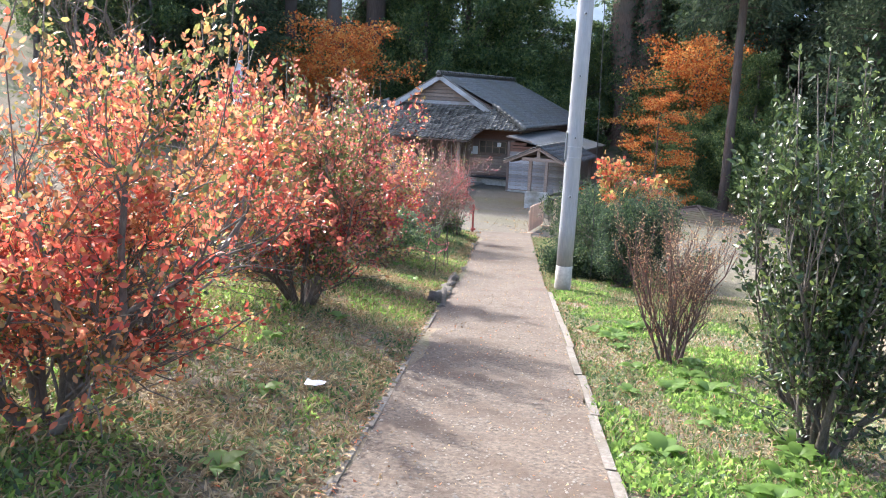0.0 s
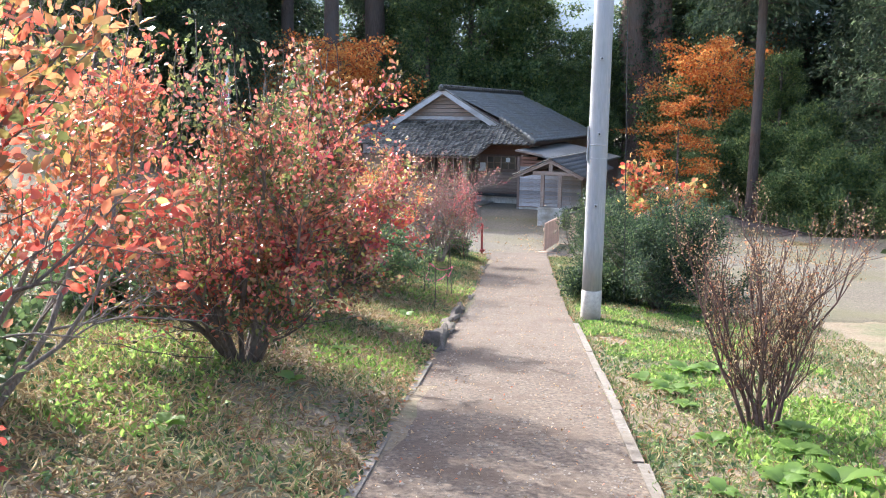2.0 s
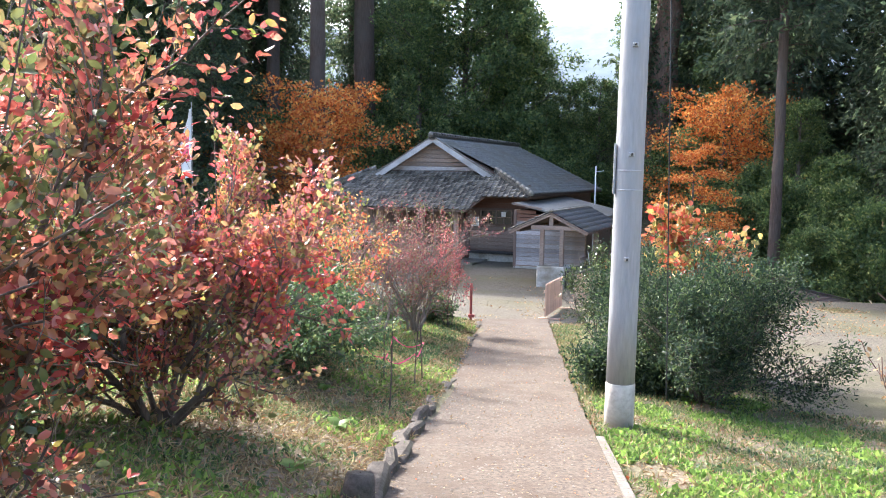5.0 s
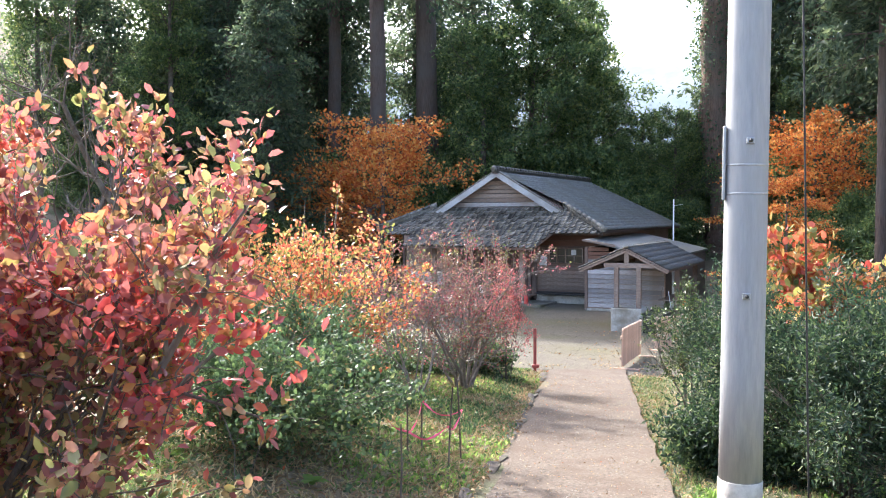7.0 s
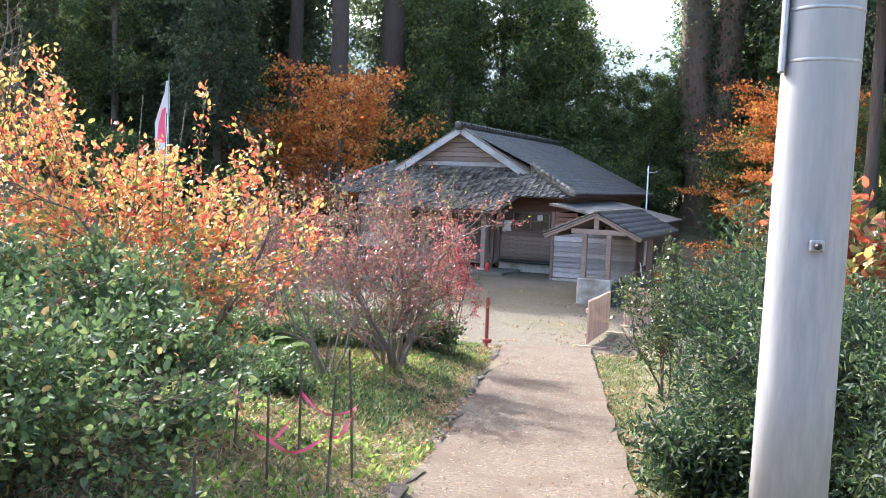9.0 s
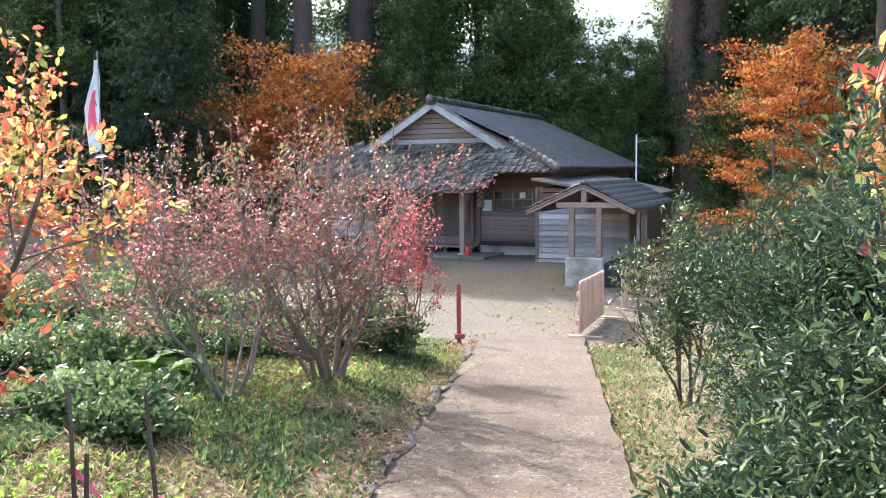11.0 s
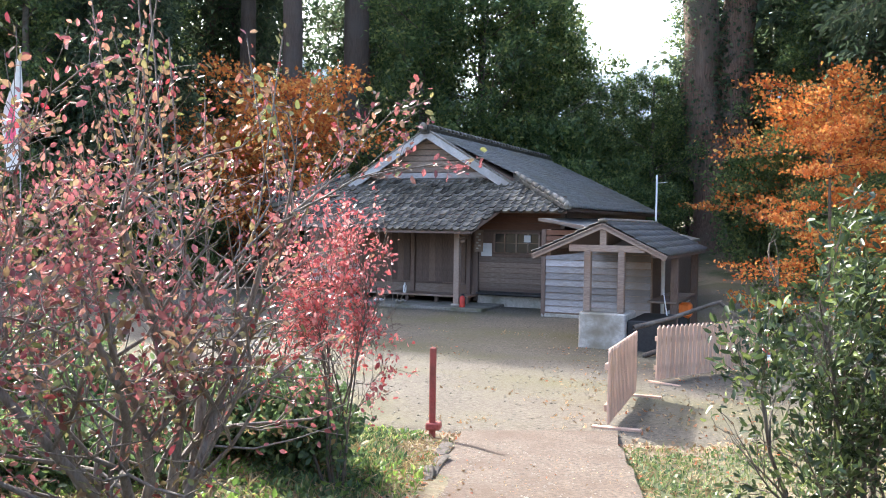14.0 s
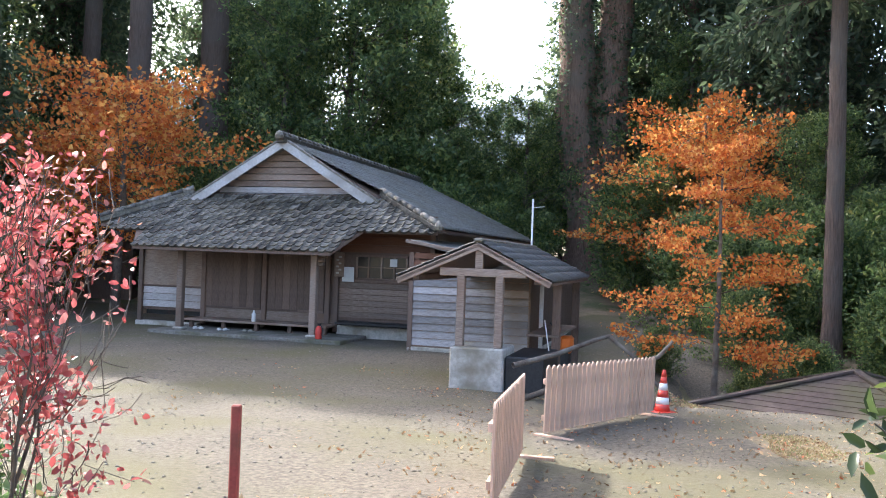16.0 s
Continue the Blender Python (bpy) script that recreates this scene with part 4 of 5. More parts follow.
def picket_fence(x0, y0, x1, y1, label):
    length = math.hypot(x1 - x0, y1 - y0)
    zm = ground_z(x0, y0)
    slope = math.degrees(math.atan2(ground_z(x1, y1) - zm, length))
    f = thing("picket_fence", pose(x0, y0, zm, 0, 0, math.degrees(math.atan2(y1 - y0, x1 - x0))) @ pose(0, 0, 0, 0, -slope, 0), label, "fence", "picket fences in the yard")
    bm = bmesh.new()
    pts = [(0, 0.08), (0.085, 0.08), (0.085, 0.74), (0.06, 0.772), (0.0425, 0.78), (0.025, 0.772), (0, 0.74)]
    a = [bm.verts.new((x, -0.03, z)) for x, z in pts]
    b = [bm.verts.new((x, -0.012, z)) for x, z in pts]
    bm.faces.new(a); bm.faces.new(b[::-1])
    for k in range(len(pts)):
        bm.faces.new((a[k], b[k], b[(k + 1) % len(pts)], a[(k + 1) % len(pts)]))
    bmesh.ops.recalc_face_normals(bm, faces=bm.faces)
    me = mesh_of("picket", bm, M_FENCE)
    n = int(length / 0.105)
    for k in range(n):
        part("picket", me, M_FENCE, f).location = (k * length / n, 0, 0)
    for z in (0.2, 0.58):
        part("rail", boxed((0, -0.012, z), (length, 0.018, z + 0.06)), M_FENCE, f)
    for x in (0.06, length - 0.10):
        part("foot", boxed((x, -0.32, 0.0), (x + 0.07, 0.14, 0.045)), M_FENCE, f)
    return f


picket_fence(-0.74, 23.45, -0.40, 25.6, "short new wooden picket fence beside the path end")
picket_fence(-0.1, 26.75, 1.5, 28.9, "new wooden picket fence across the yard")

# ---- red post ----
rp = thing("marker_post", Matrix.Translation((-2.2, 22.6, ground_z(-2.2, 22.6))), "rusty red iron marker post by the path end", "post")
part("shaft", boxed((-0.026, -0.026, -0.1), (0.026, 0.026, 0.77), 0.008), M_RUST, rp)
part("clamp", boxed((-0.05, -0.055, 0.07), (0.075, 0.055, 0.13), 0.01), M_RUST, rp)

# ---- traffic cone ----
cone = thing("traffic_cone", pose(1.72, 29.3, ground_z(1.72, 29.3) + 0.005, 0, 2, 20) @ Matrix.Diagonal((0.88, 0.88, 0.92, 1)), "red and white striped traffic cone", "traffic cone")
part("base", boxed((-0.19, -0.19, 0), (0.19, 0.19, 0.03), 0.012), M_RED, cone)
zz = [0.03, 0.13, 0.23, 0.33, 0.43, 0.52, 0.62]
for k in range(6):
    r0, r1 = 0.12 - 0.16 * (zz[k] - 0.03), 0.12 - 0.16 * (zz[k + 1] - 0.03)
    part("band", lathe([(r0, zz[k]), (r1, zz[k + 1])], 20), M_WHITE if k in (1, 3) else M_RED, cone, "white reflective band" if k in (1, 3) else "", True)

# ---- low tin roof of the building below ----
tin = thing("tin_roof_shed", pose(4.95, 30.85, -2.72, 0, 0, -39), "dark brown tin roof of a shed below the yard", "shed")


def build_tin():
    h, z = 2.0, 0.62
    n = 12
    for side in range(4):
        m = Matrix.Rotation(radians(90 * side), 4, "Z")
        for k in range(n):
            t0, t1 = k / n, (k + 1) / n
            w0, w1 = h * (1 - t0), h * (1 - t1)
            bm = bmesh.new()
            low = [bm.verts.new(m @ Vector(v)) for v in ((-w0, -w0, z * t0 - 0.01), (w0, -w0, z * t0 - 0.01))]
            lip = [bm.verts.new(m @ Vector(v)) for v in ((w0, -w0, z * t0 + 0.012), (-w0, -w0, z * t0 + 0.012))]
            top = [(w1, -w1, z * t1), (-w1, -w1, z * t1)] if k < n - 1 else [(0, 0, z)]
            bm.faces.new(low + lip)
            bm.faces.new([lip[1], lip[0]] + [bm.verts.new(m @ Vector(v)) for v in top])
            part("roof_sheet", bm, M_BLACKTIN, tin)
    for side in range(4):
        m = Matrix.Rotation(radians(90 * side), 4, "Z")
        part("hip_cap", beam(m @ Vector((-h, -h, 0.04)), (0, 0, z + 0.03), 0.12, 0.04), M_BLACKTIN, tin)
    part("wall", boxed((-1.7, -1.7, -1.2), (1.7, 1.7, 0.0)), M_OLDWOOD, tin)


build_tin()

# ---- flag banner ----
ban = thing("banner", Matrix.Translation((-11.4, 29.6, ground_z(-11.4, 29.6))), "tall white and pink festival banner on a pole", "banner")
part("pole", lathe([(0.016, 0), (0.012, 5.3)], 8), M_GALV, ban)
bm = bmesh.new()
rows = []
for j in range(13):
    z = 5.15 - j * 0.17
    wid = 0.34 * min(1, 0.25 + j / 8)
    rows.append([bm.verts.new((-wid * k / 5, 0.06 * math.sin(k * 1.6 + j * 0.5), z - 0.10 * k / 5)) for k in range(6)])
for a, b in zip(rows, rows[1:]):
    for k in range(5):
        f = bm.faces.new((a[k], a[k + 1], b[k + 1], b[k]))
        f.material_index = 1 if (4 <= rows.index(a) <= 8 and 1 <= k <= 3) else 0
cl = part("cloth", bm, M_PAPER, ban, "white cloth with a pink figure", True)
cl.data.materials.append(M_PINK)

# ---- woods ----


def forest_tree(name, seed, height, r, limb_from, limbs, limb_len, mat, bark, leaf, per_tip, droop=0.0, lift=0.0, width=0.5, level=1, scatter=(0.25, 0.25), taper=0.5, kids=2, slim_top=0.6, wander=0.02):
    """A tree with one trunk and a crown of limbs; the meshes are shared by its copies."""
    rng = np.random.default_rng(seed)
    segs, tips = [], []
    p, n = np.zeros(3), 12
    line = [(p - np.array([0, 0, 0.4]), r * 1.5), (p, r * 1.3)]
    pts = [p]
    for k in range(n):
        p = p + np.array([rng.normal(0, wander), rng.normal(0, wander), 1.0]) * height / n
        line.append((p, r * (1 - taper * (k + 1) / n)))
        pts.append(p)
    for k in range(limbs):
        f = limb_from + (1 - limb_from) * (k + 0.5) / limbs
        i = min(int(f * n), n - 1)
        b = pts[i] + (pts[i + 1] - pts[i]) * (f * n - i)
        a = k * 2.4 + rng.uniform(-0.4, 0.4)
        ll = limb_len * (1 - slim_top * (f - limb_from) / (1 - limb_from)) * rng.uniform(0.5, 1.2)
        grow(rng, b, unit(np.array([math.cos(a), math.sin(a), 0.15 + lift])), ll, r * 0.16, level, segs, tips, 0.14, lift * 0.25 - droop * 0.06, kids, 0.45, 0.25, 4, 0.8)
    at = np.repeat(np.array([t[0] for t in tips]), per_tip, 0)
    way = np.repeat(np.array([t[1] for t in tips]), per_tip, 0)
    at = at + rng.normal(0, 1, at.shape) * np.array([scatter[0], scatter[0], scatter[1]])
    ob = thing(name, Matrix(), "", "tree")
    part("trunk", chain("trunk", line, bark, 12), bark, ob)
    tagged(part("limb_growth", tubes("limb_growth", segs, bark, 4), bark, ob), kind="stuff")
    tagged(part("crown", leaves("crown", at, way + rng.normal(0, 0.7, way.shape), leaf, mat, rng, width, droop, 0.3), mat, ob), kind="stuff")
    return ob


def set_out(src, places, label, group):
    first = True
    for x, y, s, turn in places:
        m = pose(x, y, ground_z(x, y) - 0.15, 0, 0, turn) @ Matrix.Diagonal((s, s, s, 1))
        if first:
            o, first = src, False
            o.matrix_world = m
        else:
            o = copy_thing(src, pose(0, 0, 0))
            o.matrix_basis = m
        tagged(o, label, o["category"], group)


cedar = forest_tree("cedar_tree", 41, 26, 0.46, 0.50, 60, 3.4, L_CEDAR, M_CEDARBARK, 0.32, 4, 0.5, -0.05, 0.4, 1, (0.28, 0.22))
set_out(cedar, [(-11.75, 53, 1.42, 0), (-13.1, 48.5, 1.05, 50), (-17.5, 54, 0.95, 100), (-14, 60, 1.1, 220), (6.5, 60, 1.1, 30), (10, 56, 1.05, 80), (15, 54, 1.0, 130),
                (19, 48, 1.05, 240), (22, 52, 1.1, 340), (-30, 56, 1.0, 20), (-28, 64, 1.2, 70), (27, 44, 1.1, 120), (10, 68, 1.2, 10)],
        "tall dark cedar with straight brown trunk", "cedars")
thick = forest_tree("leafy_cedar", 46, 16, 0.26, 0.06, 80, 3.2, L_CEDAR, M_CEDARBARK, 0.30, 4, 0.6, 0.0, 0.4, 1, (0.3, 0.22))
set_out(thick, [(-15.6, 41.0, 0.8, 75), (-21, 57, 1.3, 250), (-24, 53, 1.2, 310), (-16.5, 68, 1.35, 190), (-20.5, 64, 1.3, 40), (-13, 72, 1.2, 120), (-19.5, 45, 0.8, 0), (-20, 58, 1.1, 60), (-23, 47, 0.85, 120), (-25.5, 42, 0.8, 180), (13.2, 42, 0.85, 300), (12.2, 36.5, 0.75, 20), (15.5, 38, 1.0, 80),
                (14.5, 31, 0.8, 140), (18, 33, 1.0, 200), (9.6, 47, 1.0, 260), (8, 53, 1.3, 45), (11.5, 49, 1.25, 95), (14.5, 46, 1.3, 145), (6.2, 57, 1.3, 185), (-12.8, 58, 0.8, 215), (-28, 48, 0.9, 320), (17, 44, 1.1, 30), (21, 38, 1.1, 10)],
        "dark cedar with foliage down to the ground", "leafy cedars")
wood = forest_tree("broadleaf_tree", 42, 12, 0.22, 0.12, 40, 3.8, L_WOOD, M_BARK, 0.20, 7, 0.0, 0.3, 0.5, 2, (0.24, 0.2), 0.7, 1)
set_out(wood, [(-6.0, 52, 1.1, 0), (1.2, 52, 0.62, 33), (-0.4, 56, 0.6, 17), (4.4, 60, 0.9, 81), (-2.6, 58, 0.8, 143), (-1.6, 52.5, 0.5, 111), (3.0, 55, 0.5, 222), (-22, 50.5, 1.0, 44), (-8.2, 50, 0.95, 99), (-22, 44, 0.9, 180), (-4.0, 53.5, 1.0, 70), (-10, 55, 0.95, 140), (5.2, 55, 0.75, 200), (7.5, 51, 0.8, 260), (-24, 50, 0.8, 90),
               (8.8, 41.5, 0.5, 150), (16, 28, 0.8, 330), (5.6, 46.5, 0.42, 15), (-4.6, 60, 1.2, 75), (-26, 40, 0.8, 5), (20, 30, 1.0, 60), (-30, 34, 0.9, 110)],
        "broadleaf woodland tree with green crown", "broadleaf trees")
under = forest_tree("undergrowth_shrub", 47, 3.2, 0.06, 0.02, 34, 1.7, L_WOOD, M_BARK, 0.14, 9, 0.0, 0.35, 0.5, 1, (0.18, 0.16), 0.7, 2, 0.5)
tagged(under, category="bush")
rng_u = random.Random(8)
spots = [(x, 47.5 + rng_u.uniform(-1, 2.5) + 0.25 * max(x, 0), rng_u.uniform(0.8, 1.4), rng_u.uniform(0, 360)) for x in np.arange(-24, 16, 1.7) if not 2.0 < x < 4.6]
spots += [(7.6 + rng_u.uniform(-0.8, 1.6), 33 + k * 1.9, rng_u.uniform(0.6, 1.0), rng_u.uniform(0, 360)) for k in range(5)]
spots += [(11.5 + rng_u.uniform(-0.8, 1.6), 27 + k * 2.0, rng_u.uniform(0.7, 1.1), rng_u.uniform(0, 360)) for k in range(6)]
spots += [(-13.5 - k * 1.6, 41 - k * 0.5 + rng_u.uniform(-0.6, 0.6), rng_u.uniform(0.6, 0.9), rng_u.uniform(0, 360)) for k in range(7)]
for x, y, s in ((5.6, 38.6, 0.75), (7.4, 38.3, 0.9), (9.2, 36.8, 0.9), (5.4, 41.2, 0.9), (7.2, 41.5, 1.0), (5.0, 36.0, 0.5), (5.7, 34.3, 0.42), (9.0, 33.6, 0.7), (3.0, 35.4, 0.3), (4.4, 33.9, 0.32), (10.4, 30.8, 0.7), (9.6, 39.5, 1.1)):
    spots.append((x, y, s, rng_u.uniform(0, 360)))
for row, y in enumerate((51, 56)):
    spots += [(x + rng_u.uniform(-1, 1), y + rng_u.uniform(-1.2, 1.2), rng_u.uniform(1.1, 1.6), rng_u.uniform(0, 360)) for x in np.arange(-30 - 2 * row, 26, 3.4 + 0.5 * row) if not 1.8 < x < 4.8 or row > 0]
set_out(under, spots, "dense woodland undergrowth bush", "undergrowth")


def old_tree(x, y):
    """A huge old tree whose short butt forks into two leaning trunks clothed in ivy."""
    rng = np.random.default_rng(43)
    ob = thing("camphor_tree", Matrix.Translation((x, y, ground_z(x, y) - 0.2)), "huge old forked tree with ivy on its broad trunks", "tree")
    butt = [((0, 0, -0.6), 1.9), ((0, 0, 0.2), 1.35), ((0.05, 0, 1.2), 1.05), ((0.0, 0, 2.6), 0.98), ((-0.05, 0, 3.9), 1.1), ((-0.1, 0, 4.8), 0.7)]
    part("trunk", chain("trunk", [(np.array(p), r) for p, r in butt], M_OLDBARK, 18), M_OLDBARK, ob)
    segs, tips, vines = [], [], []
    for side, lean in ((-1, -0.75), (1, 0.6)):
        line = []
        for k in range(11):
            f = k / 10
            p = np.array([side * 0.36 + lean * f ** 0.8 * 1.3, 0.3 * side * f, 3.0 + 19 * f]) + np.append(rng.normal(0, 0.12, 2), 0)
            line.append((p, 0.86 * (1 - 0.45 * f)))
            if k > 5:
                for j in range(6):
                    a = 2.4 * (k * 4 + j) + side
                    grow(rng, p, unit(np.array([math.cos(a), math.sin(a), 0.35])), rng.uniform(3.0, 6.5) * (1.1 - 0.5 * f), 0.14, 2, segs, tips, 0.16, 0.06, 1, 0.45, 0.25, 4, 0.8)
        part("trunk_fork", chain("trunk_fork", line, M_OLDBARK, 14), M_OLDBARK, ob)
        for _ in range(3600):
            i = rng.integers(0, 7)
            u, a = rng.uniform(), rng.uniform(0, 6.28)
            p, r = line[i][0] * (1 - u) + line[i + 1][0] * u, line[i][1]
            if noise.noise(Vector((a * 1.2, p[2] * 0.35, side * 5))) > -0.25:
                o = np.array([math.cos(a), math.sin(a), 0])
                vines.append((p + o * (r + rng.uniform(0, 0.32)), o + np.array([0, 0, -0.5])))
    tagged(part("limb_growth", tubes("limb_growth", segs, M_OLDBARK, 4), M_OLDBARK, ob), kind="stuff")
    at, way = np.repeat(np.array([t[0] for t in tips]), 5, 0), np.repeat(np.array([t[1] for t in tips]), 5, 0)
    tagged(part("crown", leaves("crown", at + rng.normal(0, 0.25, at.shape), way + rng.normal(0, 0.7, way.shape), 0.26, L_WOOD, rng, 0.5), L_WOOD, ob), kind="stuff")
    tagged(part("ivy", leaves("ivy", [v[0] for v in vines], [v[1] for v in vines], 0.18, L_CEDAR, rng, 0.7), L_CEDAR, ob, "dark ivy clothing the trunks"), kind="stuff")


old_tree(3.95, 52.5)
mapleR = forest_tree("maple_tree", 44, 5.3, 0.07, 0.24, 17, 1.75, L_MAPLE, M_BARK, 0.075, 9, 0.0, -0.05, 0.8, 1, (0.15, 0.018), 0.8, 2, 0.72, 0.05)
set_out(mapleR, [(3.55, 33.4, 1.0, 0)], "orange autumn maple with layered branches", "maples")
mapleL = forest_tree("maple_tree", 48, 4.9, 0.11, 0.22, 26, 2.7, L_MAPLE, M_BARK, 0.10, 8, 0.0, 0.12, 0.8, 1, (0.24, 0.045), 0.8, 2, 0.4, 0.08)
set_out(mapleL, [(-11.2, 42.3, 1.42, 0), (-14.2, 43.5, 1.1, 120), (6.6, 46.0, 1.35, 200)], "spreading orange autumn maple at the wood's edge", "maples")
slim = forest_tree("slender_cedar", 45, 16, 0.20, 0.50, 34, 2.2, L_CEDAR, M_CEDARBARK, 0.3, 6, 0.4, 0, 0.35, 1, (0.25, 0.2), 0.4)
set_out(slim, [(6.75, 36.0, 1.0, 0)], "slender cedar with a bare lower trunk", "")

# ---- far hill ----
# Plain backdrop sheet; its haze comes from colour and glow alone.
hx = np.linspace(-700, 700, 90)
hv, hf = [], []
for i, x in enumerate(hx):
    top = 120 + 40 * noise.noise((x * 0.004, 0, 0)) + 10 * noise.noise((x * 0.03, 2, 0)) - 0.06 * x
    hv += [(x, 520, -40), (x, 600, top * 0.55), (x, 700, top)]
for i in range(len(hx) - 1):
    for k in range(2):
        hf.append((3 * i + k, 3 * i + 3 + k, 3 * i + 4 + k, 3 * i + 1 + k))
tagged(new("backdrop", quick_mesh("backdrop", hv, hf, M_FAR)), "far wooded mountain slope with glowing haze painted in", "hill", kind="structure")

# ---- grass and litter ----


def scatter_field(name, label, n, seed, zone, size, mat, width, upright, keep):
    rng = np.random.default_rng(seed)
    x0, x1, y0, y1 = zone
    pts = []
    while len(pts) < n:
        x, y = rng.uniform(x0, x1), y0 + (y1 - y0) * rng.uniform() ** 1.3
        if keep(x, y):
            pts.append((x, y, ground_z(x, y) + 0.004))
    at = np.array(pts)
    way = np.stack([rng.normal(0, 0.5, n), rng.normal(0, 0.5, n), np.full(n, upright)], 1)
    ob = new(name, leaves(name, at, way, size, mat, rng, width, 0, 0.2 if upright > 0.4 else 0.85))
    return tagged(ob, label, "grass", kind="stuff")


def beside(x, y):
    if edge_l(y) - 0.02 < x < edge_r(y) + 0.02 or in_yard(x, y):
        return False
    return noise.noise((x * 1.3, y * 1.3, 5)) > -0.6


def thin_left(x, y):
    """Less green under the first shrubs, where straw lies."""
    return beside(x, y) and not (x < edge_l(y) and noise.noise((x * 1.6, y * 1.6, 21)) < (0.25 if y < 6.2 else 0.08))


scatter_field("grass", "short green grass beside the path", 46000, 51, (-5.0, 3.2, 1.5, 24), 0.06, L_GRASS, 0.12, 1.0, thin_left)
scatter_field("clover", "low broad green weeds in the grass", 16000, 52, (0.0, 2.2, 2.5, 16), 0.05, L_FRESH, 0.7, 0.5, lambda x, y: beside(x, y) and noise.noise((x * 1.1, y * 0.8, 8)) > 0.0)
scatter_field("weeds", "low green weeds under the shrubs", 16000, 53, (-5, -1.3, 2.5, 23), 0.05, L_FRESH, 0.6, 0.6, lambda x, y: beside(x, y) and noise.noise((x * 0.9, y * 0.7, 2)) > 0.08)
scatter_field("ground_ivy", "small round-leaved green weeds carpeting the earth", 44000, 72, (-5, 2.6, 1.5, 23.5), 0.034, L_LEAFY, 0.85, 0.5, lambda x, y: beside(x, y) and noise.noise((x * 1.5, y * 1.5, 44)) > -0.05)
scatter_field("leaf_litter", "fallen dry leaves and straw", 34000, 54, (-5, 3, 1.5, 24), 0.05, L_DRY, 0.3, 0.05, lambda x, y: not edge_l(y) - 0.0 < x < edge_r(y) and not in_yard(x, y))
scatter_field("straw", "flattened dry straw among the grass", 42000, 59, (-5, 3.2, 1.5, 24), 0.07, L_STRAW, 0.09, 0.35, lambda x, y: not edge_l(y) - 0.02 < x < edge_r(y) + 0.02 and not in_yard(x, y) and noise.noise((x * 0.9, y * 0.9, 15)) > (-0.15 if x < 0 or y < 15 else 0.2))
scatter_field("fallen_straw", "brown straw and leaf litter under the shrubs", 60000, 63, (-4.6, -1.0, 1.8, 22.5), 0.075, L_STRAW, 0.10, 0.2, lambda x, y: x < edge_l(y) - 0.03 and noise.noise((x * 1.6, y * 1.6, 21)) < 0.3)
scatter_field("undergrowth", "green weeds growing under the pink shrubs", 20000, 64, (-5.0, -2.0, 15.0, 22.6), 0.055, L_LEAFY, 0.45, 0.9, lambda x, y: x < edge_l(y) - 0.25 and noise.noise((x * 0.8, y * 0.8, 31)) > -0.12)
scatter_field("dry_grass", "sparse dry grass on the yard's edge", 12000, 55, (-0.5, 8, 23.2, 30.8), 0.05, L_STRAW, 0.14, 0.3, lambda x, y: x > edge_r(23) + 0.2 and not in_yard(x, y))
scatter_field("yard_leaves", "brown fallen leaves strewn over the yard", 15000, 71, (-5, 7, 22.8, 33), 0.055, L_DRY, 0.55, 0.05, lambda x, y: x > edge_r(23) - 0.6 or noise.noise((x, y, 3)) > 0.25)
scatter_field("fallen_leaves", "fallen leaves lying along the path", 11000, 56, (-2.2, 0.3, 2, 24), 0.04, L_DRY, 0.5, 0.03, lambda x, y: abs(x - edge_l(y) - 0.05) < 0.28 or abs(x - edge_r(y)) < 0.12)


def path_litter():
    """Small grit and leaf bits on the walked concrete and in the yard."""
    rng = np.random.default_rng(57)
    n = 2600
    y = 2 + 20 * rng.uniform(size=n)
    x = np.array([edge_l(v) + (edge_r(v) - edge_l(v)) * u for v, u in zip(y, rng.uniform(size=n))])
    z = np.array([path_z(v) + 0.048 for v in y])
    me = leaves("path_grit", np.stack([x, y, z], 1), np.stack([rng.normal(0, 1, n), rng.normal(0, 1, n), np.zeros(n)], 1), 0.018, L_DRY, rng, 0.5, 0, 0.9)
    tagged(new("path_grit", me), "bits of straw and leaf on the path", "litter", kind="stuff")


path_litter()


def yard_stones():
    """Loose pebbles on the yard, each a small faceted lump."""
    rng = np.random.default_rng(58)
    base = np.array([(1, 0, 0), (-1, 0, 0), (0, 1, 0), (0, -1, 0), (0, 0, 0.7), (0, 0, -0.7)], float)
    tri = np.array([(0, 2, 4), (2, 1, 4), (1, 3, 4), (3, 0, 4), (2, 0, 5), (1, 2, 5), (3, 1, 5), (0, 3, 5)])
    vs, fs, k = [], [], 0
    while k < 6000:
        x, y = rng.uniform(-9, 6), rng.uniform(22.8, 37)
        if not in_yard(x, y):
            continue
        s = 0.008 * rng.uniform(0.5, 1.9) ** 1.6
        vs.append(base * s * rng.uniform(0.6, 1.3, (6, 3)) + np.array([x, y, ground_z(x, y) + 0.024]))
        fs.append(tri + 6 * k)
        k += 1
    tagged(new("pebbles", quick_mesh("pebbles", np.concatenate(vs), np.concatenate(fs), M_PEBBLE)), "loose grey pebbles on the yard", "gravel", kind="stuff")


